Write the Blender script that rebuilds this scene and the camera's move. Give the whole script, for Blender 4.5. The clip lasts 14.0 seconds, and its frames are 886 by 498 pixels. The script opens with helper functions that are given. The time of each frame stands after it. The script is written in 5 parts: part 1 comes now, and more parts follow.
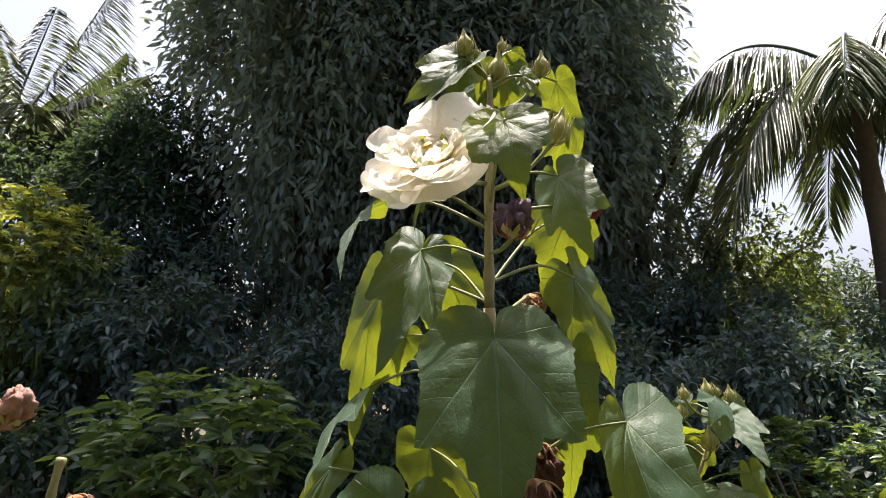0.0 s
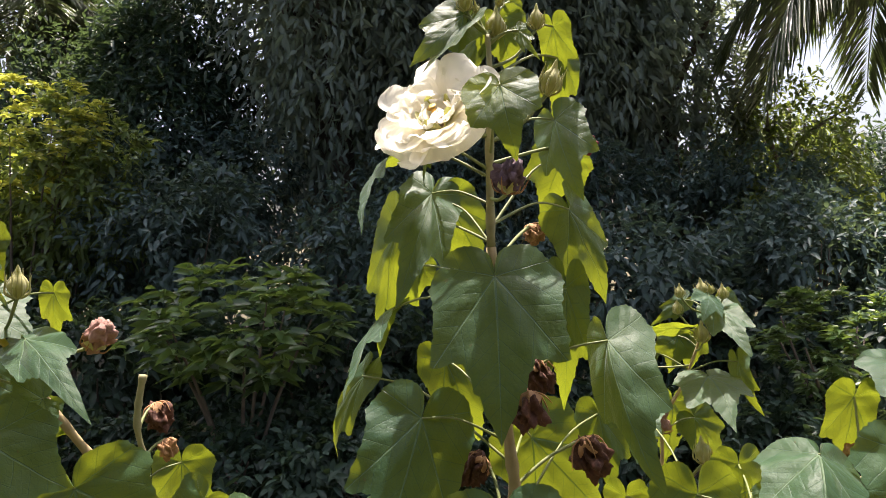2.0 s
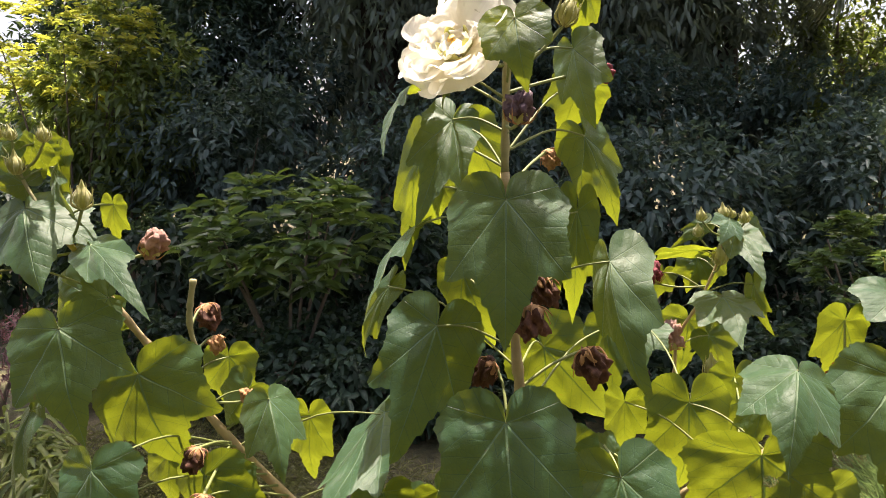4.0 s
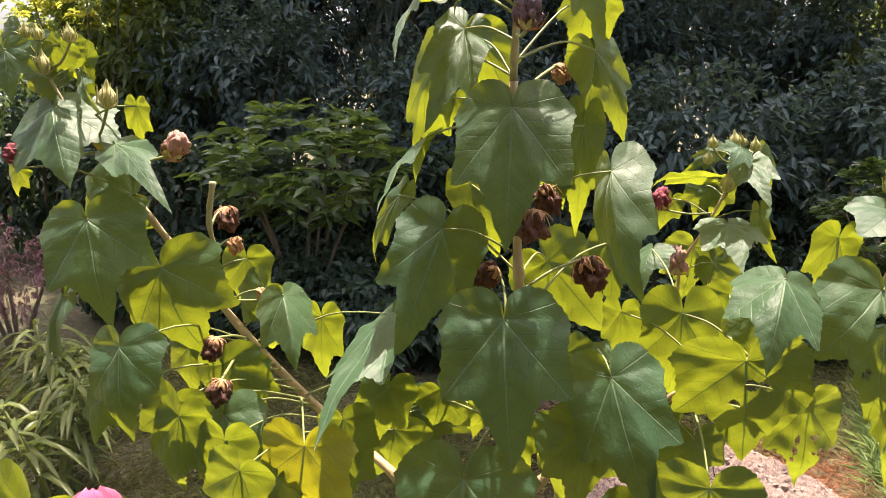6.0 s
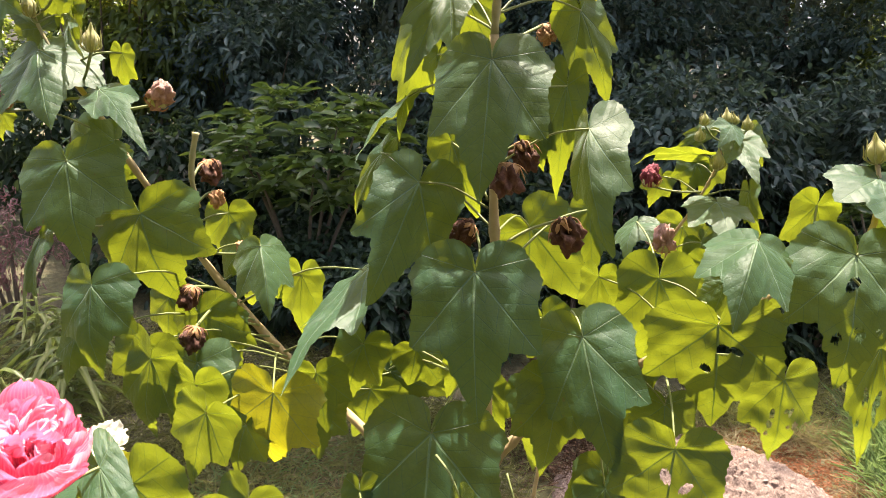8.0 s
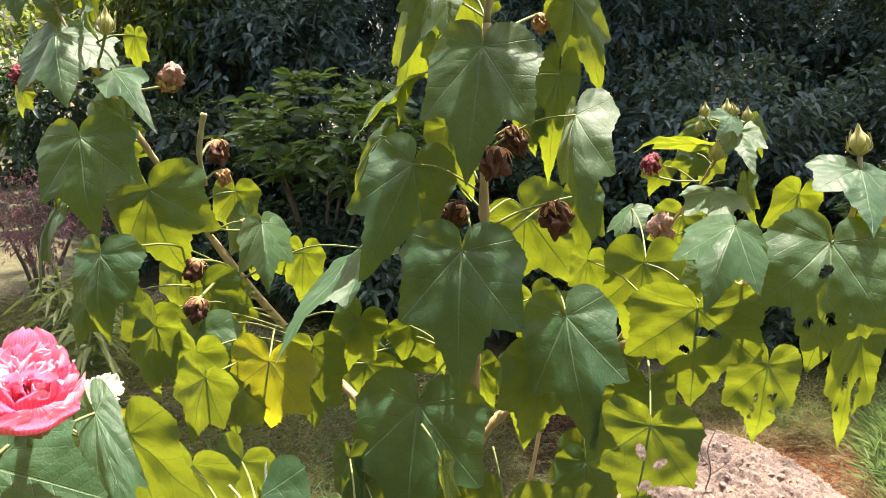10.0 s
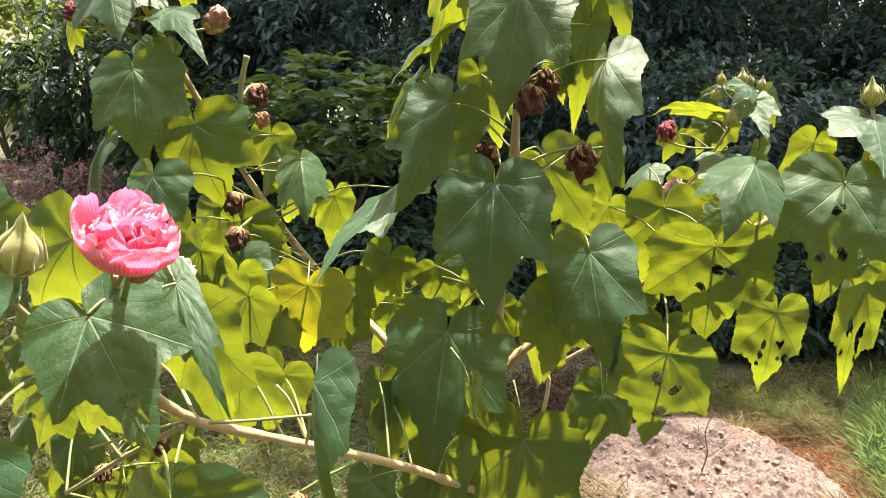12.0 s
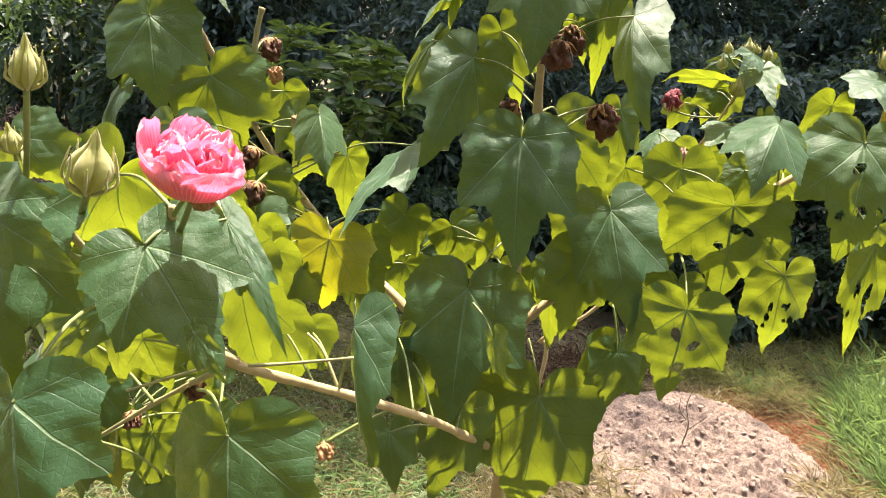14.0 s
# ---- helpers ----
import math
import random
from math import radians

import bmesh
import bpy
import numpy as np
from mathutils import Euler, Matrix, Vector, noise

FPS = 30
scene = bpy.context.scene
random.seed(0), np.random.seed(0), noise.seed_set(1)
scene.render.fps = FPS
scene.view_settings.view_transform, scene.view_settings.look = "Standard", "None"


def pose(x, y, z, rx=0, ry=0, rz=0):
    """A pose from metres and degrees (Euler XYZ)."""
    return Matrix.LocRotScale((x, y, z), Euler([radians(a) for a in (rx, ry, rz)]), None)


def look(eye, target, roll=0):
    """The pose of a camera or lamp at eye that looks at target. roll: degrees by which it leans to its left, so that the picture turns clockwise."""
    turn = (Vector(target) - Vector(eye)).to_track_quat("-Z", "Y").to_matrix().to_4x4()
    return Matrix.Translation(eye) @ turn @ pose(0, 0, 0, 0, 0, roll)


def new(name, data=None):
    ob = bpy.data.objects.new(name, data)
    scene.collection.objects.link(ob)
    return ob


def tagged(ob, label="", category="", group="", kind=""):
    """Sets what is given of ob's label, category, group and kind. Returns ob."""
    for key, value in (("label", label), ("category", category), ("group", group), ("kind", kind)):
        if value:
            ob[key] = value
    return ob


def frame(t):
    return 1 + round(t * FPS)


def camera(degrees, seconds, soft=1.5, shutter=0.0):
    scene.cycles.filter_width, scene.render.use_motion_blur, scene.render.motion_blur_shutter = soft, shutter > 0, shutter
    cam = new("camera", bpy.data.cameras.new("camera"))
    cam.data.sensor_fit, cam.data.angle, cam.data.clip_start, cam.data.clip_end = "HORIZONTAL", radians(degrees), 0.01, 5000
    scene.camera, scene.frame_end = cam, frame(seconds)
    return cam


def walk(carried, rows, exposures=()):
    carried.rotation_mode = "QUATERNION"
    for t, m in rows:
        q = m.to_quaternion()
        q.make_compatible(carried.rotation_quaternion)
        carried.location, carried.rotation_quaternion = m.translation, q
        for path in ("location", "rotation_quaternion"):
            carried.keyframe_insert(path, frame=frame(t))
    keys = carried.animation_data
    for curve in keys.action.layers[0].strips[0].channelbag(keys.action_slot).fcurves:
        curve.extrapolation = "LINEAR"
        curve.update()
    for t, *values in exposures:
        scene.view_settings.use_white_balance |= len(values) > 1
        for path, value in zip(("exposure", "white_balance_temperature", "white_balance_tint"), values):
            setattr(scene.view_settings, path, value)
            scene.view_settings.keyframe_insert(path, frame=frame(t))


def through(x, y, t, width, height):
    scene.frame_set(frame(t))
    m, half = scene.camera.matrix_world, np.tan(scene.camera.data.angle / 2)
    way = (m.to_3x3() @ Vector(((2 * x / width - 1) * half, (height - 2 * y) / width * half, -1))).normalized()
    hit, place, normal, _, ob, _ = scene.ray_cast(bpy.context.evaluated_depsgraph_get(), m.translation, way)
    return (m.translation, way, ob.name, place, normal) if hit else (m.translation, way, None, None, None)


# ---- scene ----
cam = camera(67.12, 14.0, soft=0.8)
PATH = [
    (0, pose(-0.0000, -0.0000, 1.8404, 100.000, -0.000, -0.000)),
    (0.5, pose(0.0050, -0.0056, 1.8631, 97.997, 0.525, 0.132)),
    (1, pose(0.0240, -0.0349, 1.8857, 95.077, 1.725, 1.480)),
    (1.5, pose(0.0227, -0.0589, 1.8953, 92.056, 1.651, 1.700)),
    (2, pose(0.0210, -0.1002, 1.9007, 89.436, 1.687, 2.359)),
    (2.5, pose(0.0368, -0.1188, 1.9083, 88.083, 1.634, 3.090)),
    (3, pose(0.0468, -0.1268, 1.9170, 85.875, 1.296, 4.731)),
    (3.5, pose(0.0540, -0.1448, 1.9147, 83.437, 1.090, 5.971)),
    (3.7, pose(0.0551, -0.1511, 1.9146, 82.904, 0.846, 6.074)),
    (5.8, pose(0.0774, -0.1948, 1.8818, 77.098, -0.635, 8.057)),
    (6, pose(0.0772, -0.1989, 1.8770, 76.988, -0.941, 8.212)),
    (6.5, pose(0.0853, -0.2025, 1.8598, 76.868, -1.207, 8.913)),
    (7, pose(0.1019, -0.2010, 1.8474, 76.514, -1.777, 8.791)),
    (7.5, pose(0.1122, -0.2050, 1.8397, 76.079, -2.034, 8.662)),
    (7.7, pose(0.1152, -0.2020, 1.8302, 76.531, -2.570, 8.751)),
    (9.8, pose(0.1511, -0.2371, 1.8277, 76.049, -3.201, 10.851)),
    (10, pose(0.1619, -0.2342, 1.8279, 75.465, -3.722, 11.204)),
    (10.5, pose(0.1525, -0.2760, 1.8003, 75.849, -4.633, 11.216)),
    (11, pose(0.1425, -0.2777, 1.7916, 75.090, -5.108, 11.151)),
    (11.5, pose(0.1400, -0.2865, 1.7872, 75.115, -4.233, 11.005)),
    (12, pose(0.1373, -0.3080, 1.7557, 75.181, -5.560, 11.548)),
    (12.5, pose(0.1220, -0.3061, 1.7491, 74.028, -6.079, 11.254)),
    (13, pose(0.1225, -0.3022, 1.7421, 73.360, -5.478, 10.301)),
    (13.5, pose(0.1063, -0.3113, 1.7242, 73.381, -6.336, 8.962)),
    (14, pose(0.0797, -0.3276, 1.7162, 73.741, -6.894, 9.656)),
]
cam.data.dof.use_dof, cam.data.dof.focus_distance, cam.data.dof.aperture_fstop = True, 0.85, 26.0
walk(cam, PATH, [(0.0, 1.32, 6300, 20), (1.5, 1.47, 6300, 20), (3.0, 1.54, 6600, 18), (6.0, 2.0, 6800, 22), (10.0, 2.04, 6600, 12), (14.0, 2.08, 6650, 12)])

# ---- world, sun and exposure ----
SUN_DIR = Vector((0.02, 0.29, 0.957)).normalized()
world = bpy.data.worlds.new("sky")
scene.world = world
world.use_nodes = True
wn = world.node_tree
sky = wn.nodes.new("ShaderNodeTexSky")
sky.sky_type = "NISHITA"
sky.sun_disc = False
sky.sun_elevation = math.asin(SUN_DIR.z)
sky.sun_rotation = math.atan2(SUN_DIR.x, SUN_DIR.y)
sky.dust_density = 6.0
sky.air_density = 1.0
haze = wn.nodes.new("ShaderNodeHueSaturation")
haze.inputs["Saturation"].default_value = 0.78
haze.inputs["Value"].default_value = 1.95
wn.links.new(sky.outputs[0], haze.inputs["Color"])
wn.links.new(haze.outputs[0], wn.nodes["Background"].inputs[0])
wn.nodes["Background"].inputs[1].default_value = 0.053
sun = new("sun", bpy.data.lights.new("sun", "SUN"))
sun.data.energy = 5.0
sun.data.angle = radians(0.6)
sun.data.color = (1.0, 0.91, 0.76)
sun.matrix_world = look(SUN_DIR * 30, (0, 0, 0))


# ---- materials ----
def nodes_of(name):
    m = bpy.data.materials.new(name)
    m.use_nodes = True
    nt = m.node_tree
    return m, nt, nt.nodes["Principled BSDF"], nt.nodes["Material Output"]


def ramp(nt, source, stops):
    r = nt.nodes.new("ShaderNodeValToRGB")
    while len(r.color_ramp.elements) < len(stops):
        r.color_ramp.elements.new(0.5)
    for e, (p, c) in zip(r.color_ramp.elements, stops):
        e.position, e.color = p, (*c, 1)
    nt.links.new(source, r.inputs[0])
    return r.outputs[0]


def math_node(nt, op, a, b=None, c=None):
    n = nt.nodes.new("ShaderNodeMath")
    n.operation = op
    for i, v in enumerate((a, b, c)):
        if v is None:
            continue
        if isinstance(v, (int, float)):
            n.inputs[i].default_value = v
        else:
            nt.links.new(v, n.inputs[i])
    return n.outputs[0]


def noise_tex(nt, scale, detail=4.0, vector=None, rough=0.5):
    n = nt.nodes.new("ShaderNodeTexNoise")
    n.inputs["Scale"].default_value = scale
    n.inputs["Detail"].default_value = detail
    n.inputs["Roughness"].default_value = rough
    if vector is not None:
        nt.links.new(vector, n.inputs["Vector"])
    return n.outputs[0]


def mix_color(nt, fac, a, b, mode="MIX"):
    n = nt.nodes.new("ShaderNodeMix")
    n.data_type, n.blend_type = "RGBA", mode
    for i, v in ((0, fac), (6, a), (7, b)):
        if isinstance(v, tuple):
            n.inputs[i].default_value = (*v, 1)
        elif isinstance(v, (int, float)):
            n.inputs[i].default_value = v
        else:
            nt.links.new(v, n.inputs[i])
    return n.outputs[2]


def bump(nt, bsdf, height, strength, distance):
    b = nt.nodes.new("ShaderNodeBump")
    b.inputs["Strength"].default_value = strength
    b.inputs["Distance"].default_value = distance
    nt.links.new(height, b.inputs["Height"])
    nt.links.new(b.outputs[0], bsdf.inputs["Normal"])
    return b.outputs[0]


def coords(nt):
    return nt.nodes.new("ShaderNodeTexCoord").outputs["Object"]


def thin_leaf(nt, bsdf, out, through, share):
    """A thin leaf lets part of the light through it."""
    t = nt.nodes.new("ShaderNodeBsdfTranslucent")
    if isinstance(through, tuple):
        t.inputs[0].default_value = (*through, 1)
    else:
        nt.links.new(through, t.inputs[0])
    m = nt.nodes.new("ShaderNodeMixShader")
    m.inputs[0].default_value = share
    nt.links.new(bsdf.outputs[0], m.inputs[1])
    nt.links.new(t.outputs[0], m.inputs[2])
    nt.links.new(m.outputs[0], out.inputs[0])


def vein_lines(nt, across, width):
    """A soft line of that half width where the distance across is nought."""
    return math_node(nt, "MAXIMUM", math_node(nt, "SUBTRACT", 1.0, math_node(nt, "DIVIDE", across, width)), 0.0)


def hibiscus_leaf_material(name, tones, light_through, dark_vein):
    """Five ribs fan out from the stalk, side veins leave each of them obliquely, and a fine net fills the rest."""
    m, nt, b, out = nodes_of(name)
    uv = nt.nodes.new("ShaderNodeUVMap")
    sep = nt.nodes.new("ShaderNodeSeparateXYZ")
    nt.links.new(uv.outputs[0], sep.inputs[0])
    x = math_node(nt, "SUBTRACT", sep.outputs[0], 0.5)
    y = math_node(nt, "SUBTRACT", sep.outputs[1], 0.5)
    ax = math_node(nt, "ABSOLUTE", x)
    r = math_node(nt, "SQRT", math_node(nt, "ADD", math_node(nt, "MULTIPLY", x, x), math_node(nt, "MULTIPLY", y, y)))
    ang = math_node(nt, "ARCTAN2", ax, y)
    co = coords(nt)
    wob = math_node(nt, "MULTIPLY_ADD", noise_tex(nt, 35.0, 2.0, co), 0.016, -0.008)
    taper = math_node(nt, "MAXIMUM", math_node(nt, "MULTIPLY_ADD", r, -1.7, 1.0), 0.25)
    ribs = sides = quilt = None
    for a, low, high, w in ((0.0, -1.0, 0.36, 0.0066), (0.72, 0.36, 1.20, 0.0054), (1.85, 1.20, 3.2, 0.0024)):
        here = math_node(nt, "MULTIPLY", math_node(nt, "GREATER_THAN", ang, low), math_node(nt, "LESS_THAN", ang, high))
        off = math_node(nt, "SUBTRACT", ang, a)
        across = math_node(nt, "ADD", math_node(nt, "ABSOLUTE", math_node(nt, "MULTIPLY", r, math_node(nt, "SINE", off))), math_node(nt, "MULTIPLY", wob, 0.2))
        along = math_node(nt, "MULTIPLY", r, math_node(nt, "COSINE", off))
        rib = math_node(nt, "MULTIPLY", here, vein_lines(nt, across, math_node(nt, "MULTIPLY", taper, w)))
        lane = math_node(nt, "PINGPONG", math_node(nt, "ADD", math_node(nt, "SUBTRACT", along, math_node(nt, "MULTIPLY", across, 0.85)), wob), 0.034)
        side = math_node(nt, "MULTIPLY", here, vein_lines(nt, lane, 0.0026))
        pad = math_node(nt, "MULTIPLY", here, lane)
        ribs = rib if ribs is None else math_node(nt, "MAXIMUM", ribs, rib)
        sides = side if sides is None else math_node(nt, "MAXIMUM", sides, side)
        quilt = pad if quilt is None else math_node(nt, "ADD", quilt, pad)
    ribs = math_node(nt, "MINIMUM", math_node(nt, "MULTIPLY", ribs, 1.8), 1.0)
    veins = math_node(nt, "MAXIMUM", ribs, math_node(nt, "MULTIPLY", sides, 0.24))
    info = nt.nodes.new("ShaderNodeObjectInfo")
    blot = noise_tex(nt, 28.0, 5.0, co)
    fine = noise_tex(nt, 420.0, 3.0, co)
    base = ramp(nt, blot, [(0.3, tones[0]), (0.55, tones[1]), (0.75, tones[2])])
    base = mix_color(nt, math_node(nt, "MULTIPLY", info.outputs["Random"], 0.30), base, (0.070, 0.120, 0.040))
    net = nt.nodes.new("ShaderNodeTexVoronoi")
    net.feature = "DISTANCE_TO_EDGE"
    net.inputs["Scale"].default_value = 46.0
    nt.links.new(uv.outputs[0], net.inputs["Vector"])
    mesh_lines = math_node(nt, "SUBTRACT", 1.0, math_node(nt, "MINIMUM", math_node(nt, "MULTIPLY", net.outputs["Distance"], 11.0), 1.0))
    base = mix_color(nt, math_node(nt, "MULTIPLY", mesh_lines, 0.14), base, (0.13, 0.19, 0.10))
    base = mix_color(nt, math_node(nt, "MULTIPLY", veins, 0.58), base, (0.23, 0.32, 0.16))
    spots = ramp(nt, noise_tex(nt, 95.0, 4.0, co), [(0.70, (0, 0, 0)), (0.76, (1, 1, 1))])
    base = mix_color(nt, math_node(nt, "MULTIPLY", spots, 0.55), base, (0.16, 0.11, 0.04))
    nt.links.new(base, b.inputs["Base Color"])
    b.inputs["Roughness"].default_value = 0.50
    b.inputs["Specular IOR Level"].default_value = 0.34
    b.inputs["Sheen Weight"].default_value = 0.26
    b.inputs["Sheen Roughness"].default_value = 0.28
    b.inputs["Sheen Tint"].default_value = (0.90, 1.0, 0.93, 1)
    h = math_node(nt, "ADD", math_node(nt, "MULTIPLY", veins, -0.5), math_node(nt, "MULTIPLY", fine, 0.22))
    h = math_node(nt, "ADD", h, math_node(nt, "MULTIPLY", noise_tex(nt, 110.0, 3.0, co), 0.6))
    h = math_node(nt, "ADD", h, math_node(nt, "MULTIPLY", quilt, 8.0))
    h = math_node(nt, "ADD", h, math_node(nt, "MULTIPLY", mesh_lines, -0.08))
    bump(nt, b, h, 0.7, 0.002)
    thr = mix_color(nt, blot, *light_through)
    thr = mix_color(nt, math_node(nt, "MULTIPLY", ribs, 0.95), thr, dark_vein)
    thr = mix_color(nt, math_node(nt, "MULTIPLY", sides, 0.62), thr, dark_vein)
    thr = mix_color(nt, math_node(nt, "MULTIPLY", mesh_lines, 0.22), thr, dark_vein)
    thr = mix_color(nt, math_node(nt, "MULTIPLY", spots, 0.5), thr, (0.20, 0.13, 0.01))
    thin_leaf(nt, b, out, thr, 0.34)
    return m


def foliage_material(name, dark, light, through, share=0.3, rough=0.45, spec=0.28):
    m, nt, b, out = nodes_of(name)
    g = nt.nodes.new("ShaderNodeNewGeometry")
    big = noise_tex(nt, 1.3, 3.0, coords(nt))
    f = math_node(nt, "MULTIPLY_ADD", g.outputs["Random Per Island"], 0.6, math_node(nt, "MULTIPLY", big, 0.4))
    nt.links.new(ramp(nt, f, [(0.15, dark), (0.85, light)]), b.inputs["Base Color"])
    b.inputs["Roughness"].default_value = rough
    b.inputs["Specular IOR Level"].default_value = spec
    thin_leaf(nt, b, out, through, share)
    return m


def bark_material(name, dark, light, scale=60.0, rough=0.85, strength=0.5, dist=0.002):
    m, nt, b, out = nodes_of(name)
    co = coords(nt)
    n1 = noise_tex(nt, scale, 6.0, co)
    n2 = noise_tex(nt, scale * 0.15, 3.0, co)
    c = mix_color(nt, n2, ramp(nt, n1, [(0.3, dark), (0.7, light)]), light)
    nt.links.new(c, b.inputs["Base Color"])
    b.inputs["Roughness"].default_value = rough
    bump(nt, b, n1, strength, dist)
    return m


def petal_material(name, stops, through, share, streak=None, scale=36.0):
    m, nt, b, out = nodes_of(name)
    uv = nt.nodes.new("ShaderNodeUVMap")
    sep = nt.nodes.new("ShaderNodeSeparateXYZ")
    nt.links.new(uv.outputs[0], sep.inputs[0])
    co = coords(nt)
    tone = ramp(nt, math_node(nt, "ADD", sep.outputs[1], math_node(nt, "MULTIPLY_ADD", noise_tex(nt, 60.0, 4.0, co), 0.3, -0.15)), stops)
    # fine veins fan out along the petal
    wob = math_node(nt, "MULTIPLY_ADD", noise_tex(nt, 45.0, 2.0, co), 0.03, sep.outputs[0])
    lines = math_node(nt, "PINGPONG", wob, 1.0 / scale)
    lines = math_node(nt, "SUBTRACT", 1.0, math_node(nt, "MINIMUM", math_node(nt, "MULTIPLY", lines, scale * 1.9), 1.0))
    if streak:
        fade = math_node(nt, "SUBTRACT", 1.0, math_node(nt, "MINIMUM", math_node(nt, "MULTIPLY", sep.outputs[1], 0.70), 1.0))
        tone = mix_color(nt, math_node(nt, "MULTIPLY", math_node(nt, "MULTIPLY", lines, fade), 1.0), tone, streak)
    nt.links.new(tone, b.inputs["Base Color"])
    b.inputs["Roughness"].default_value = 0.55
    b.inputs["Sheen Weight"].default_value = 0.15
    bump(nt, b, math_node(nt, "ADD", lines, noise_tex(nt, 130.0, 3.0, co)), 0.3, 0.0012)
    thin_leaf(nt, b, out, through, share)
    return m


def crumpled_material(name, dark, mid, light):
    m, nt, b, out = nodes_of(name)
    co = coords(nt)
    n = noise_tex(nt, 120.0, 5.0, co, 0.6)
    n2 = noise_tex(nt, 30.0, 3.0, co)
    c = mix_color(nt, n2, ramp(nt, n, [(0.3, dark), (0.5, mid), (0.72, light)]), mid)
    nt.links.new(c, b.inputs["Base Color"])
    b.inputs["Roughness"].default_value = 0.8
    bump(nt, b, n, 0.8, 0.003)
    thin_leaf(nt, b, out, mid, 0.15)
    return m


def bud_material():
    m, nt, b, out = nodes_of("bud_sepal")
    co = coords(nt)
    n = noise_tex(nt, 90.0, 4.0, co)
    c = ramp(nt, n, [(0.3, (0.30, 0.29, 0.09)), (0.6, (0.44, 0.41, 0.16)), (0.8, (0.54, 0.46, 0.24))])
    nt.links.new(c, b.inputs["Base Color"])
    b.inputs["Roughness"].default_value = 0.7
    b.inputs["Sheen Weight"].default_value = 0.35
    bump(nt, b, noise_tex(nt, 300.0, 3.0, co), 0.4, 0.001)
    thin_leaf(nt, b, out, (0.5, 0.52, 0.10), 0.25)
    return m


def soil_material(name, relief):
    m, nt, b, out = nodes_of(name)
    co = coords(nt)
    g = nt.nodes.new("ShaderNodeNewGeometry")
    n = noise_tex(nt, 85.0, 8.0, co, 0.72)
    n2 = noise_tex(nt, 3.2, 3.0, co)
    pale = ramp(nt, n, [(0.32, (0.085, 0.056, 0.046)), (0.5, (0.185, 0.136, 0.116)), (0.66, (0.315, 0.245, 0.212))])
    red = ramp(nt, n, [(0.3, (0.10, 0.042, 0.022)), (0.7, (0.22, 0.105, 0.055))])
    c = mix_color(nt, ramp(nt, n2, [(0.60, (0, 0, 0)), (0.76, (1, 1, 1))]), pale, red)
    c = mix_color(nt, math_node(nt, "MULTIPLY", g.outputs["Random Per Island"], 0.3), c, (0.20, 0.147, 0.123))
    nt.links.new(c, b.inputs["Base Color"])
    b.inputs["Roughness"].default_value = 0.95
    b.inputs["Specular IOR Level"].default_value = 0.15
    if relief:
        bump(nt, b, n, 0.9, relief)
    return m


def ground_material():
    m, nt, b, out = nodes_of("ground_litter")
    co = coords(nt)
    n = noise_tex(nt, 22.0, 8.0, co, 0.65)
    n2 = noise_tex(nt, 1.1, 9.0, co, 0.72)
    n3 = noise_tex(nt, 0.5, 6.0, co, 0.6)
    earth = ramp(nt, n, [(0.3, (0.035, 0.024, 0.017)), (0.5, (0.075, 0.050, 0.032)), (0.75, (0.15, 0.105, 0.062))])
    green = ramp(nt, n, [(0.3, (0.03, 0.045, 0.015)), (0.7, (0.09, 0.11, 0.035))])
    c = mix_color(nt, ramp(nt, n2, [(0.34, (0, 0, 0)), (0.68, (1, 1, 1))]), earth, green)
    c = mix_color(nt, math_node(nt, "MULTIPLY", n3, 0.55), c, ramp(nt, n, [(0.3, (0.06, 0.052, 0.024)), (0.7, (0.14, 0.118, 0.056))]))
    nt.links.new(c, b.inputs["Base Color"])
    b.inputs["Roughness"].default_value = 0.95
    bump(nt, b, n, 0.8, 0.03)
    return m


LEAF = hibiscus_leaf_material("hibiscus_leaf", ((0.012, 0.049, 0.024), (0.018, 0.066, 0.033), (0.030, 0.088, 0.041)), ((0.275, 0.345, 0.012), (0.41, 0.455, 0.022)), (0.045, 0.09, 0.008))
YELLOW_LEAF = hibiscus_leaf_material("yellowing_leaf", ((0.09, 0.12, 0.03), (0.13, 0.15, 0.035), (0.19, 0.18, 0.04)), ((0.56, 0.54, 0.012), (0.70, 0.66, 0.02)), (0.16, 0.17, 0.02))
PETIOLE = bark_material("petiole_skin", (0.09, 0.12, 0.03), (0.18, 0.205, 0.065), 90.0, 0.6, 0.25, 0.0008)
GREEN_STEM = bark_material("young_stem_skin", (0.15, 0.14, 0.06), (0.30, 0.27, 0.13), 70.0, 0.7, 0.5, 0.0015)
STEM = bark_material("stem_skin", (0.16, 0.105, 0.05), (0.42, 0.32, 0.165), 55.0, 0.8, 0.9, 0.003)
BARK = bark_material("tree_bark", (0.05, 0.04, 0.03), (0.14, 0.11, 0.08), 14.0, 0.9, 0.8, 0.02)
BUD = bud_material()
WHITE_PETAL = petal_material("white_petal", [(0.0, (0.74, 0.60, 0.28)), (0.22, (0.86, 0.80, 0.62)), (0.6, (0.93, 0.91, 0.84))], (1.0, 0.96, 0.84), 0.58)
PINK_PETAL = petal_material("pink_petal", [(0.0, (0.84, 0.26, 0.36)), (0.25, (0.80, 0.075, 0.20)), (0.75, (0.84, 0.14, 0.28)), (1.0, (0.90, 0.42, 0.53))], (0.97, 0.21, 0.39), 0.42, (0.96, 0.82, 0.85), 34.0)
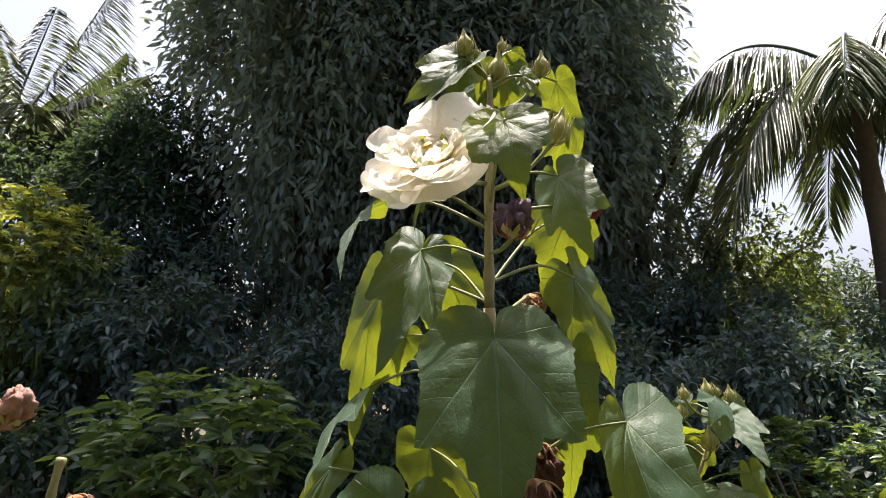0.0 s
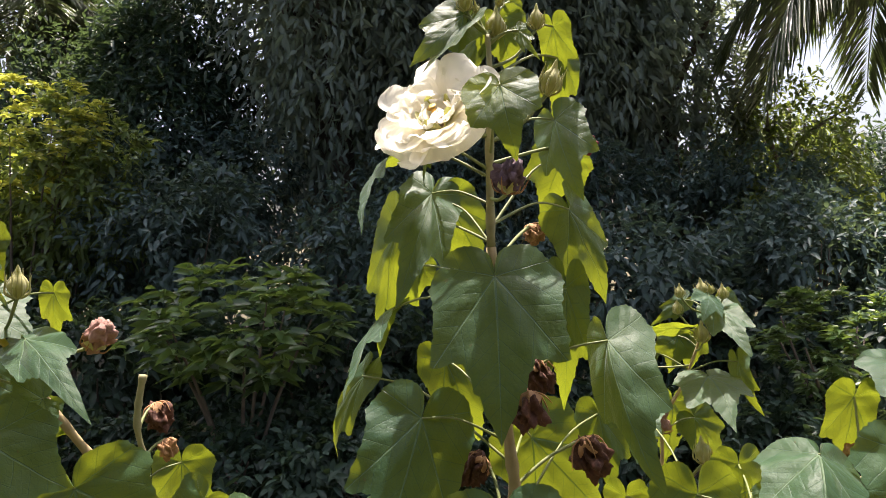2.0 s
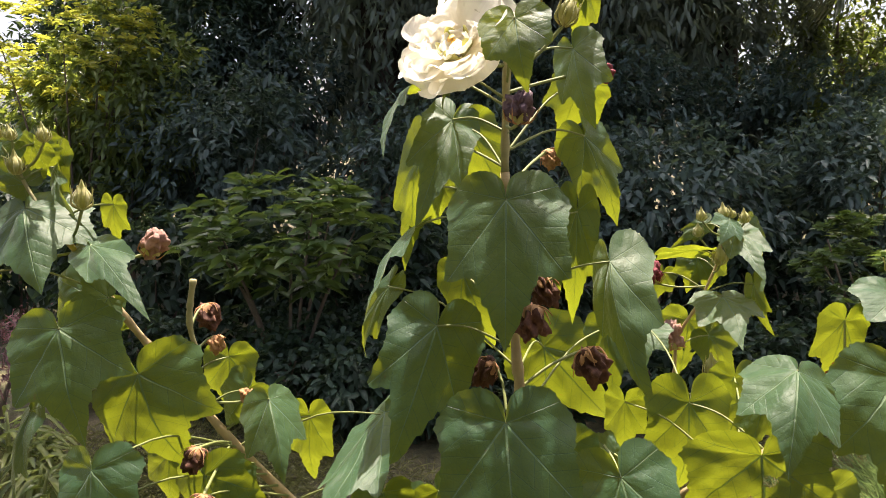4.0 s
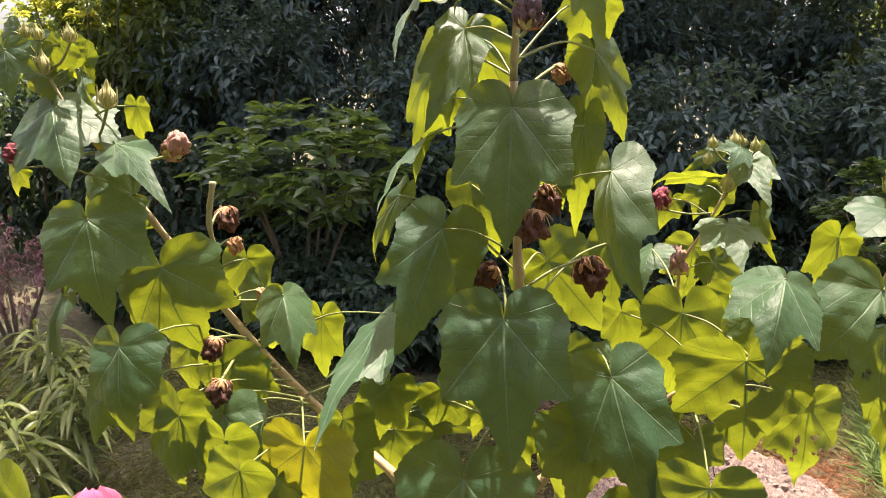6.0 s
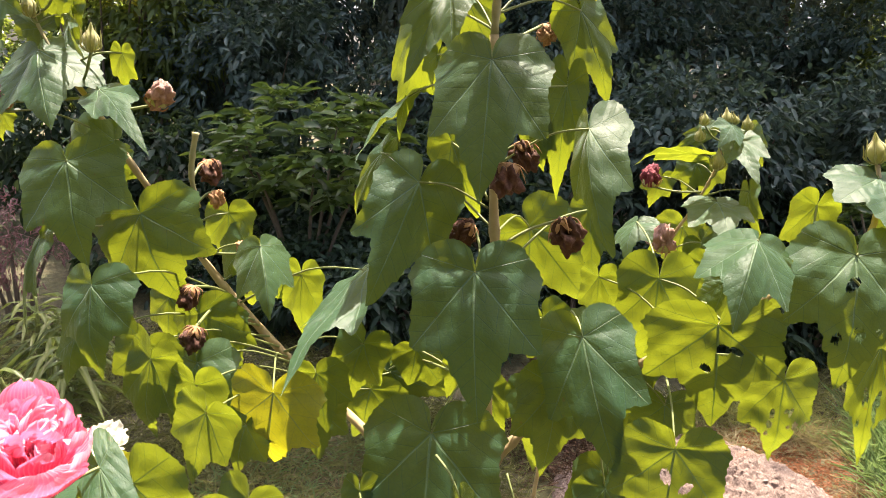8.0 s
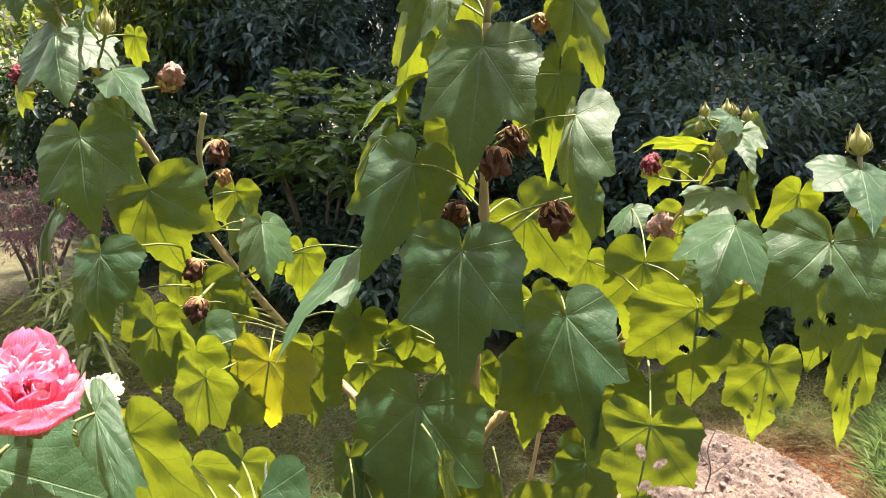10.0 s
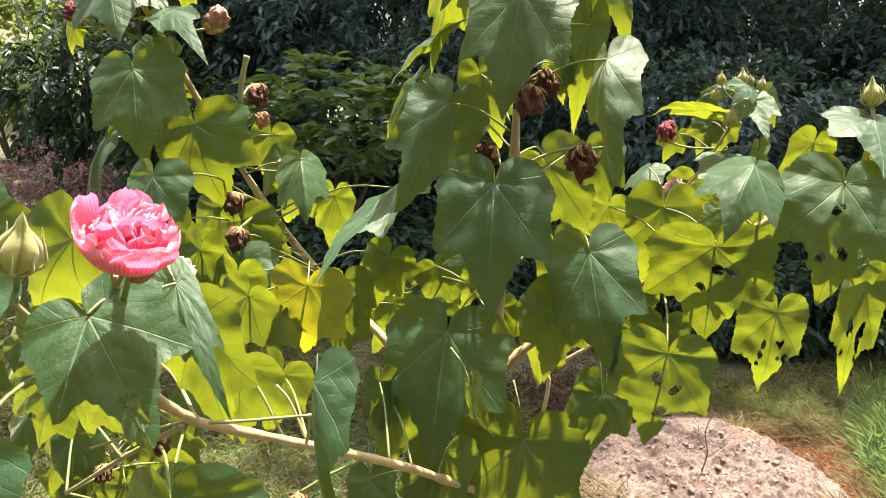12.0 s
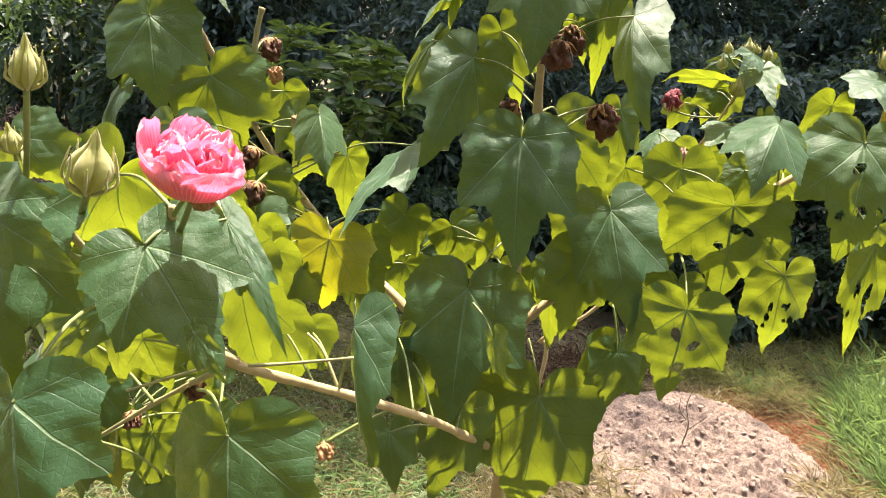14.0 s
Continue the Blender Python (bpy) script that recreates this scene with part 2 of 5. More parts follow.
STAMEN = bark_material("stamen", (0.60, 0.28, 0.03), (0.75, 0.45, 0.08), 200.0, 0.6)
WILT_BROWN = crumpled_material("withered_brown", (0.022, 0.009, 0.006), (0.090, 0.033, 0.018), (0.22, 0.10, 0.055))
WILT_PINK = crumpled_material("withered_pink", (0.16, 0.06, 0.045), (0.36, 0.20, 0.16), (0.52, 0.36, 0.30))
WILT_RED = crumpled_material("withered_red", (0.07, 0.008, 0.016), (0.20, 0.03, 0.045), (0.34, 0.12, 0.10))
WILT_PLUM = crumpled_material("withered_plum", (0.05, 0.025, 0.04), (0.13, 0.08, 0.10), (0.25, 0.17, 0.17))
WILT_TAN = crumpled_material("withered_tan", (0.16, 0.075, 0.03), (0.38, 0.20, 0.09), (0.55, 0.36, 0.18))
SOIL = soil_material("dug_soil", 0.012)
CLOD = soil_material("soil_clod", 0.0)
GROUND = ground_material()
GRASS = foliage_material("green_grass", (0.024, 0.058, 0.022), (0.19, 0.275, 0.125), (0.26, 0.38, 0.11), 0.34, 0.5)
DULL_GRASS = foliage_material("dull_grass", (0.06, 0.072, 0.025), (0.20, 0.20, 0.08), (0.30, 0.32, 0.09), 0.33, 0.6)
STRAW = foliage_material("dry_grass", (0.06, 0.050, 0.026), (0.23, 0.20, 0.115), (0.36, 0.29, 0.12), 0.3, 0.7)
NEEDLES = foliage_material("rust_litter", (0.12, 0.042, 0.02), (0.28, 0.12, 0.06), (0.3, 0.12, 0.04), 0.2, 0.8)
LITTER = foliage_material("dead_stalks", (0.05, 0.028, 0.018), (0.15, 0.09, 0.05), (0.12, 0.07, 0.03), 0.1, 0.8)
# tree leaf made paler and bluer to imitate haze and glare over the trees
HAZED_TREE_LEAF = foliage_material("hazed_tree_leaf", (0.105, 0.138, 0.124), (0.190, 0.232, 0.200), (0.36, 0.42, 0.22), 0.42, 0.6, 0.22)
# leaf colour darkened well below its own tone to stand in for deep shade
SHADED_HEDGE_LEAF = foliage_material("shaded_hedge_leaf", (0.008, 0.021, 0.017), (0.038, 0.068, 0.048), (0.13, 0.20, 0.06), 0.24, 0.48, 0.2)
# far copy of the hedge leaf: bluish haze and shade are in the colour
HAZE_SHADE_LEAF = foliage_material("haze_shade_leaf", (0.028, 0.054, 0.054), (0.082, 0.128, 0.116), (0.16, 0.23, 0.09), 0.26, 0.48, 0.27)
BUSH_LEAF = foliage_material("bush_leaf", (0.014, 0.040, 0.014), (0.088, 0.150, 0.042), (0.28, 0.40, 0.06), 0.28, 0.34, 0.55)
# lit copy of the shrub leaf, its lighter colour standing in for sun
SUNLIT_LEAF = foliage_material("sunlit_leaf", (0.04, 0.07, 0.022), (0.13, 0.18, 0.05), (0.34, 0.42, 0.06), 0.32, 0.32, 0.5)
CROTON_LEAF = foliage_material("croton_leaf", (0.07, 0.11, 0.025), (0.46, 0.44, 0.07), (0.62, 0.64, 0.08), 0.42, 0.34, 0.45)
LILY_LEAF = foliage_material("strap_leaf", (0.045, 0.075, 0.022), (0.18, 0.21, 0.065), (0.26, 0.32, 0.06), 0.35, 0.35)
PALM_LEAF = foliage_material("palm_leaflet", (0.040, 0.060, 0.030), (0.095, 0.120, 0.055), (0.16, 0.22, 0.05), 0.25, 0.32, 0.7)
PINK_SPRAY = foliage_material("pink_spray", (0.13, 0.06, 0.066), (0.30, 0.18, 0.185), (0.30, 0.13, 0.13), 0.3, 0.6)


# ---- building helpers ----
def part(name, data, material, parent=None, label=""):
    """One mesh object under a thing or under a part, from a bmesh or a mesh."""
    if isinstance(data, bmesh.types.BMesh):
        me = bpy.data.meshes.new(name)
        data.to_mesh(me)
        data.free()
    else:
        me = data
    me.materials.append(material)
    ob = new(name, me)
    if parent is not None:
        ob.parent = parent
    if label:
        tagged(ob, label)
    return ob


def smooth(me):
    me.polygons.foreach_set("use_smooth", [True] * len(me.polygons))
    return me


def mesh_from(name, verts, faces, uvs=None):
    me = bpy.data.meshes.new(name)
    me.from_pydata([tuple(v) for v in verts], [], faces)
    if uvs is not None:
        layer = me.uv_layers.new(name="UVMap")
        idx = np.empty(len(me.loops), dtype=np.int32)
        me.loops.foreach_get("vertex_index", idx)
        layer.data.foreach_set("uv", np.asarray(uvs, dtype=np.float32)[idx].ravel())
    return smooth(me)


def tube(name, points, radii, sides=8, knobs=0.0, seed=0):
    """A tapered, slightly knobbly stem along a line of points."""
    rng = random.Random(seed)
    pts = [Vector(p) for p in points]
    fine, rad = [], []
    n = len(pts)
    for i in range(n - 1):
        p0, p1, p2, p3 = pts[max(i - 1, 0)], pts[i], pts[i + 1], pts[min(i + 2, n - 1)]
        steps = 5
        for k in range(steps):
            t = k / steps
            fine.append(0.5 * ((2 * p1) + (p2 - p0) * t + (2 * p0 - 5 * p1 + 4 * p2 - p3) * t * t + (3 * p1 - p0 - 3 * p2 + p3) * t ** 3))
            rad.append(radii[i] * (1 - t) + radii[i + 1] * t)
    fine.append(pts[-1])
    rad.append(radii[-1])
    verts, faces = [], []
    up = Vector((0.3, 1, 0.2)).normalized()
    for i, p in enumerate(fine):
        d = (fine[min(i + 1, len(fine) - 1)] - fine[max(i - 1, 0)]).normalized()
        a = d.cross(up)
        a = a.normalized() if a.length > 1e-4 else d.orthogonal().normalized()
        b = d.cross(a)
        r = rad[i] * (1 + knobs * rng.uniform(-1, 1) + (1.6 * knobs if i % 4 == 2 else 0.0))
        for s in range(sides):
            f = 2 * math.pi * s / sides
            verts.append(p + (a * math.cos(f) + b * math.sin(f)) * r)
    for i in range(len(fine) - 1):
        for s in range(sides):
            faces.append((i * sides + s, i * sides + (s + 1) % sides, (i + 1) * sides + (s + 1) % sides, (i + 1) * sides + s))
    faces.append(tuple(range(sides))[::-1])
    faces.append(tuple(range((len(fine) - 1) * sides, len(fine) * sides)))
    return mesh_from(name, verts, faces)


def blade_cloud(name, base, along, length, width, face, bend=0.0):
    """Many small pointed leaves in one mesh: arrays of base points, directions, lengths, widths and facings."""
    n = len(base)
    along = along / np.linalg.norm(along, axis=1)[:, None]
    side = np.cross(along, face)
    side /= np.maximum(np.linalg.norm(side, axis=1), 1e-6)[:, None]
    nor = np.cross(side, along)
    L, W = length[:, None], width[:, None]
    drop = np.zeros((n, 3))
    drop[:, 2] = -1
    v = np.empty((n, 7, 3))
    v[:, 0] = base
    for k, (f, w) in enumerate(((0.28, 0.42), (0.66, 0.40))):
        mid = base + along * L * f + drop * L * bend * f * f
        v[:, 1 + 2 * k] = mid + side * W * w + nor * W * 0.12
        v[:, 2 + 2 * k] = mid - side * W * w + nor * W * 0.12
    v[:, 5] = base + along * L * 0.45 + drop * L * bend * 0.2 - nor * W * 0.08
    v[:, 6] = base + along * L + drop * L * bend
    tri = np.array([(0, 1, 5), (0, 5, 2), (1, 3, 5), (2, 5, 4), (5, 3, 6), (5, 6, 4)])
    f = (np.arange(n)[:, None, None] * 7 + tri[None]).reshape(-1, 3)
    me = bpy.data.meshes.new(name)
    me.vertices.add(n * 7)
    me.vertices.foreach_set("co", v.ravel())
    me.loops.add(f.size)
    me.loops.foreach_set("vertex_index", f.ravel().astype(np.int32))
    me.polygons.add(len(f))
    me.polygons.foreach_set("loop_start", np.arange(0, f.size, 3, dtype=np.int32))
    me.polygons.foreach_set("loop_total", np.full(len(f), 3, dtype=np.int32))
    me.update(calc_edges=True)
    return me


# ---- ground ----
def ground_height(x, y):
    far = max(0.0, y - 3.0)
    h = 0.035 * far + 0.05 * math.sin(x * 1.3 + 0.4) * math.cos(y * 0.9) + 0.03 * noise.noise((x * 1.7, y * 1.7, 0.0))
    return h * min(1.0, 40.0 / (1.0 + math.hypot(x, y)))


def build_ground():
    axis = sorted({round(s * v, 3) for v in [0.25 * 1.19 ** k - 0.25 for k in range(44)] for s in (-1, 1)})
    axis = [a for a in axis if abs(a) < 480]
    verts = [(x, y + 2.0, ground_height(x, y + 2.0)) for y in axis for x in axis]
    n = len(axis)
    faces = [(j * n + i, j * n + i + 1, (j + 1) * n + i + 1, (j + 1) * n + i) for j in range(n - 1) for i in range(n - 1)]
    ob = part("ground", mesh_from("ground", verts, faces), GROUND)
    tagged(ob, "bare brown earth with litter and thin grass", "ground", kind="structure")


HEAP = (1.02, 2.52)


def heap_height(x, y):
    dx, dy = (x - HEAP[0]) / 0.74, (y - HEAP[1]) / 0.88
    r = math.hypot(dx, dy) * (1 + 0.18 * noise.noise((x * 2.0, y * 2.0, 3.0)))
    s = max(0.0, 1 - r * r)
    return 0.22 * s ** 0.65 + s * (0.040 * noise.noise((x * 9, y * 9, 1.0)) + 0.045 * noise.noise((x * 17, y * 17, 2.0)) + 0.050 * abs(noise.noise((x * 24, y * 24, 4.0))) + 0.016 * noise.noise((x * 55, y * 55, 6.0)))


def lump(rng, size):
    """A small broken clod: an uneven polyhedron."""
    bm = bmesh.new()
    bmesh.ops.create_icosphere(bm, subdivisions=1, radius=1.0)
    k = (rng.uniform(0.7, 1.3), rng.uniform(0.7, 1.2), rng.uniform(0.28, 0.45))
    out = [Vector((v.co.x * k[0], v.co.y * k[1], v.co.z * k[2])) * size * rng.uniform(0.55, 1.3) for v in bm.verts]
    faces = [[v.index for v in f.verts] for f in bm.faces]
    bm.free()
    return out, faces


def build_heap():
    verts, faces = [], []
    n = 300
    for j in range(n + 1):
        for i in range(n + 1):
            x, y = HEAP[0] + (i / n - 0.5) * 2.1, HEAP[1] + (j / n - 0.5) * 2.2
            verts.append((x, y, ground_height(x, y) - 0.012 + heap_height(x, y)))
    for j in range(n):
        for i in range(n):
            faces.append((j * (n + 1) + i, j * (n + 1) + i + 1, (j + 1) * (n + 1) + i + 1, (j + 1) * (n + 1) + i))
    heap = part("soil_mound", mesh_from("soil_mound", verts, faces), SOIL)
    tagged(heap, "low heap of freshly dug pale pinkish soil", "soil")
    rng = random.Random(5)
    shapes = [lump(rng, 1.0) for _ in range(14)]
    kinds = []
    for vs, fs in shapes:
        me = mesh_from("clod", vs, fs)
        me.materials.append(CLOD)
        kinds.append(me)
    for k in range(80):
        a, r = rng.uniform(0, 6.283), 0.72 * rng.random() ** 0.55
        x, y = HEAP[0] + r * math.cos(a), HEAP[1] + r * 1.05 * math.sin(a)
        s = rng.choice((0.007, 0.008, 0.010, 0.012, 0.015)) * rng.uniform(0.7, 1.3)
        if k in (7, 19, 31, 54):
            s = 0.026
        ob = new("clod", kinds[k % len(kinds)])
        ob.parent = heap
        ob.location = (x, y, ground_height(x, y) - 0.012 + heap_height(x, y) - s * 0.05)
        ob.rotation_euler = (rng.uniform(-0.5, 0.5), rng.uniform(-0.5, 0.5), rng.uniform(0, 6))
        ob.scale = (s, s, s)
    vs, fs = [], []
    for k in range(3600):
        a, r = rng.uniform(0, 6.283), 0.82 * rng.random() ** 0.5
        x, y = HEAP[0] + r * math.cos(a), HEAP[1] + r * 1.05 * math.sin(a)
        v, f = shapes[k % len(shapes)]
        s = 0.0025 + 0.017 * rng.random() ** 3.2
        o = Vector((x, y, ground_height(x, y) - 0.012 + heap_height(x, y) - s * 0.12))
        q = Euler((rng.uniform(-0.4, 0.4), rng.uniform(-0.4, 0.4), rng.uniform(0, 6))).to_matrix()
        b = len(vs)
        vs += [o + q @ p * s for p in v]
        fs += [[i + b for i in t] for t in f]
    me = mesh_from("loose_soil", vs, fs)
    me.polygons.foreach_set("use_smooth", [False] * len(me.polygons))
    tagged(part("loose_soil", me, CLOD, heap), "small crumbs of pale soil", kind="stuff")
    # the dead seedling that stands on the heap
    x, y = HEAP[0] - 0.13, HEAP[1] - 0.02
    z = ground_height(x, y) + heap_height(x, y) - 0.02
    seedling = tagged(new("dead_seedling"), "thin leafless grey seedling twig in the heap", "twig")
    seedling.location = (x, y, z)
    part("twig", tube("twig", [(0, 0, 0), (0.01, 0, 0.1), (-0.015, 0.01, 0.2), (0.0, 0.0, 0.3)], [0.004, 0.003, 0.0025, 0.0015], 5), BARK, seedling)
    part("twig", tube("twig", [(0.005, 0, 0.08), (0.05, 0.01, 0.12), (0.08, 0, 0.17)], [0.003, 0.002, 0.001], 5), BARK, seedling)
    part("twig", tube("twig", [(-0.005, 0, 0.13), (-0.04, 0.01, 0.17), (-0.05, 0, 0.24)], [0.003, 0.002, 0.001], 5), BARK, seedling)


def grass_patch(name, material, spots, count, tall, wide, seed, label, lean=0.5):
    rng = np.random.RandomState(seed)
    pick = rng.randint(0, len(spots), count)
    sp = np.array(spots)[pick]
    a, r = rng.uniform(0, 6.283, count), np.sqrt(rng.rand(count))
    base = np.stack([sp[:, 0] + sp[:, 2] * r * np.cos(a), sp[:, 1] + sp[:, 2] * r * np.sin(a), np.zeros(count)], 1)
    for b in base:
        b[2] = ground_height(b[0], b[1]) - 0.01 + max(0.0, heap_height(b[0], b[1]) - 0.012)
    along = rng.normal(0, lean, (count, 3))
    along[:, 2] = 1
    face = rng.normal(0, 1, (count, 3))
    ln = tall * rng.uniform(0.35, 1.0, count)
    ob = part(name, blade_cloud(name, base, along, ln, wide * rng.uniform(0.6, 1.3, count), face, 0.35), material)
    tagged(ob, label, "grass", kind="stuff")


# ---- plants of the background ----
def foliage(rng, centre, radii, clumps, per, length, width, droop, spread=0.35, hollow=0.55, whorl=False, hang=1.0):
    """Leaves in clumps over the outside of a rounded crown, with gaps between the clumps."""
    c = rng.normal(0, 1, (clumps, 3))
    c /= np.linalg.norm(c, axis=1)[:, None]
    c *= (hollow + (1 - hollow) * rng.rand(clumps, 1) ** 0.6)
    out = c * np.array(radii)
    size = spread * min(radii) * rng.uniform(0.5, 1.2, clumps)
    base = np.repeat(out, per, 0) + rng.normal(0, 1, (clumps * per, 3)) * np.array([1.0, 1.0, hang]) * np.repeat(size, per)[:, None] * 0.5 + np.array(centre)
    away = np.repeat(c, per, 0)
    along = away + rng.normal(0, 0.75, (clumps * per, 3))
    along[:, 2] -= droop
    if whorl:
        # leaves stand out all round each twig's end
        base = np.repeat(out, per, 0) + rng.normal(0, 0.02, (clumps * per, 3)) + np.array(centre)
        k = np.arange(clumps * per)
        along = away * 0.35 + np.stack([np.cos(k * 2.399), np.sin(k * 2.399), 0.1 + 0.6 * rng.rand(clumps * per) - 0.3 * droop], 1)
    face = rng.normal(0, 0.5, (clumps * per, 3))
    face[:, 2] += 0.7
    face += away * (0.25 if whorl else 0.8)
    n = clumps * per
    return base, along, length * rng.uniform(0.6, 1.2, n), width * rng.uniform(0.7, 1.2, n), face


def tree(place, height, crown, material, seed, label, clumps=700, per=28, leaf=(0.20, 0.05), droop=1.0, low=0.25, over=0.0, over_at=(0.0, -0.2), name="tree", category="tree"):
    rng = np.random.RandomState(seed)
    pr = random.Random(seed)
    x, y = place
    thing = tagged(new(name), label, category)
    thing.location = (x, y, ground_height(x, y) - 0.05)
    lean = pr.uniform(-0.3, 0.3)
    trunk = [(0, 0, 0), (lean * 0.3, 0.1, height * 0.25), (lean, 0.0, height * 0.55), (lean * 1.4, 0.1, height * 0.85)]
    r0 = 0.022 * height + 0.02
    part("trunk", tube("trunk", trunk, [r0, r0 * 0.8, r0 * 0.5, r0 * 0.15], 10, 0.1, seed), BARK, thing)
    for k in range(7):
        a = pr.uniform(0, 6.283)
        z0 = height * pr.uniform(low, 0.7)
        reach = crown * pr.uniform(0.5, 0.9)
        pts = [(lean * z0 / height, 0, z0), (reach * 0.5 * math.cos(a), reach * 0.5 * math.sin(a), z0 + height * 0.1), (reach * math.cos(a), reach * math.sin(a), z0 + height * 0.17)]
        part("limb", tube("limb", pts, [r0 * 0.45, r0 * 0.3, r0 * 0.08], 7, 0.08, seed + k), BARK, thing)
    mid, half = height * (0.5 + low * 0.5), height * (0.5 - low * 0.5)
    mass = foliage(rng, (0, 0, mid), (crown, crown * 0.9, half), clumps * 3 // 5, per * 5 // 3, leaf[0], leaf[1], droop, 0.20, 0.45, hang=1.9)
    if over:
        # an unseen wide upper crown, added above the view to cast shade
        shade_crown = foliage(rng, (*over_at, height * 0.72), (over, over, height * 0.2), clumps // 3, per, leaf[0] * 1.7, leaf[1] * 1.9, droop, 0.3, 0.3)
        mass = tuple(np.concatenate(p) for p in zip(mass, shade_crown))
    part("crown", blade_cloud("crown", *mass, 0.2), material, thing)
    return thing


def bush(place, radii, material, seed, label, clumps=120, per=22, leaf=(0.12, 0.035), droop=0.2, lift=0.0, name="bush", category="bush", whorl=False):
    rng = np.random.RandomState(seed)
    pr = random.Random(seed)
    x, y = place
    thing = tagged(new(name), label, category)
    thing.location = (x, y, ground_height(x, y) - 0.03)
    top = lift + radii[2]
    for k in range(6):
        a = pr.uniform(0, 6.283)
        pts = [(0.05 * math.cos(a), 0.05 * math.sin(a), 0), (radii[0] * 0.3 * math.cos(a), radii[1] * 0.3 * math.sin(a), top * 0.5), (radii[0] * 0.7 * math.cos(a), radii[1] * 0.7 * math.sin(a), top + radii[2] * pr.uniform(-0.2, 0.5))]
        part("branch", tube("branch", pts, [0.022, 0.014, 0.005], 6, 0.1, seed + k), BARK, thing)
    me = blade_cloud("crown", *foliage(rng, (0, 0, top), radii, clumps, per, leaf[0], leaf[1], droop, 0.24, 0.6 if whorl else 0.35, whorl), 0.35)
    part("crown", me, material, thing)
    return thing


def frond(name, seed, length, rise, fall, leaflet, count=105, hang=1.0):
    """A feather palm frond that leaves the crown along +x, arches and hangs."""
    rng = np.random.RandomState(seed)
    t = np.linspace(0, 1, 9)
    rib = np.stack([length * (t - 0.22 * t ** 3), 0 * t, length * (rise * t - fall * t ** 2)], 1)
    f = np.repeat(np.linspace(0.12, 0.99, count), 2)
    sgn = np.tile([1.0, -1.0], count)
    bx = np.interp(f, t, rib[:, 0])
    bz = np.interp(f, t, rib[:, 2])
    base = np.stack([bx, 0 * bx, bz], 1)
    along = np.stack([0.55 + 0.3 * f, sgn * (0.9 - 0.2 * f), -hang * (0.75 + 0.4 * rng.rand(2 * count))], 1) + rng.normal(0, 0.09, (2 * count, 3))
    face = np.stack([0 * f, 0 * f, 1 + 0 * f], 1)
    ln = leaflet * (0.45 + 1.1 * np.sin(np.pi * np.clip(f * 0.9 + 0.08, 0, 1))) * rng.uniform(0.75, 1.1, 2 * count)
    return rib, blade_cloud(name, base, along, ln, np.full(2 * count, 0.046), face, 0.35)


def palm(place, height, seed, label, fronds=15, length=2.9, leaflet=0.62, lift=0.0, hang=1.0):
    pr = random.Random(seed)
    x, y = place
    thing = tagged(new("palm_tree"), label, "palm tree")
    thing.location = (x, y, ground_height(x, y) - 0.05)
    lean = pr.uniform(-0.4, 0.2)
    part("trunk", tube("trunk", [(0, 0, 0), (lean * 0.3, 0, height * 0.35), (lean * 0.7, 0, height * 0.7), (lean, 0, height)], [0.20, 0.15, 0.13, 0.12], 12, 0.06, seed), BARK, thing)
    for k in range(fronds):
        a = k * 2.399 + pr.uniform(-0.2, 0.2)
        q = k / fronds
        rib, me = frond("frond_blade", seed * 50 + k, length * pr.uniform(0.85, 1.1), 0.95 - 0.95 * q + lift, 0.75 + 0.35 * q - lift * 0.4, leaflet, hang=hang)
        fr = part("frond", tube("frond", [tuple(p) for p in rib], [0.035 - 0.0035 * i for i in range(9)], 5), PALM_LEAF, thing)
        fr.matrix_basis = pose(lean, 0, height, 0, 0, math.degrees(a))
        part("frond_blade", me, PALM_LEAF, fr)
    return thing


def strap_plant(place, seed, label, material, count=20, length=0.34, width=0.032, name="strap_leaf_plant"):
    """A tuft of long arching leaves on thin canes."""
    rng = np.random.RandomState(seed)
    x, y = place
    thing = tagged(new(name), label, "plant")
    thing.location = (x, y, ground_height(x, y) - 0.02)
    for k in range(5):
        a = rng.uniform(0, 6.283)
        top = Vector((0.14 * math.cos(a), 0.14 * math.sin(a), rng.uniform(0.35, 0.66)))
        part("cane", tube("cane", [(0, 0, 0), top * 0.5, top], [0.012, 0.010, 0.006], 6), PETIOLE, thing)
        base = np.repeat(np.array([top]), count, 0) + rng.normal(0, 0.015, (count, 3)) - np.linspace(0, 0.25, count)[:, None] * np.array([[top.x * 0.5, top.y * 0.5, 1.0]])
        ang = np.arange(count) * 2.399
        along = np.stack([np.cos(ang), np.sin(ang), rng.uniform(0.2, 0.9, count)], 1)
        face = np.repeat(np.array([[0.0, 0.0, 1.0]]), count, 0)
        part("leaf_tuft", blade_cloud("leaf_tuft", base, along, length * rng.uniform(0.6, 1.1, count), np.full(count, width), face, 0.8), material, thing)
    return thing


build_ground()
build_heap()


# ---- the flowering shrubs ----
OUTLINE = ((0, 1.0), (4, 0.90), (10, 0.75), (18, 0.63), (26, 0.585), (34, 0.625), (41, 0.70), (46, 0.655), (54, 0.575), (66, 0.505), (78, 0.49), (86, 0.505), (94, 0.475), (106, 0.43), (120, 0.385), (138, 0.30), (154, 0.23), (168, 0.15), (176, 0.05))


def outline(deg):
    d = abs(deg)
    for (a, ra), (b, rb) in zip(OUTLINE, OUTLINE[1:]):
        if d <= b:
            t = (d - a) / (b - a)
            return ra + (rb - ra) * t
    return OUTLINE[-1][1]


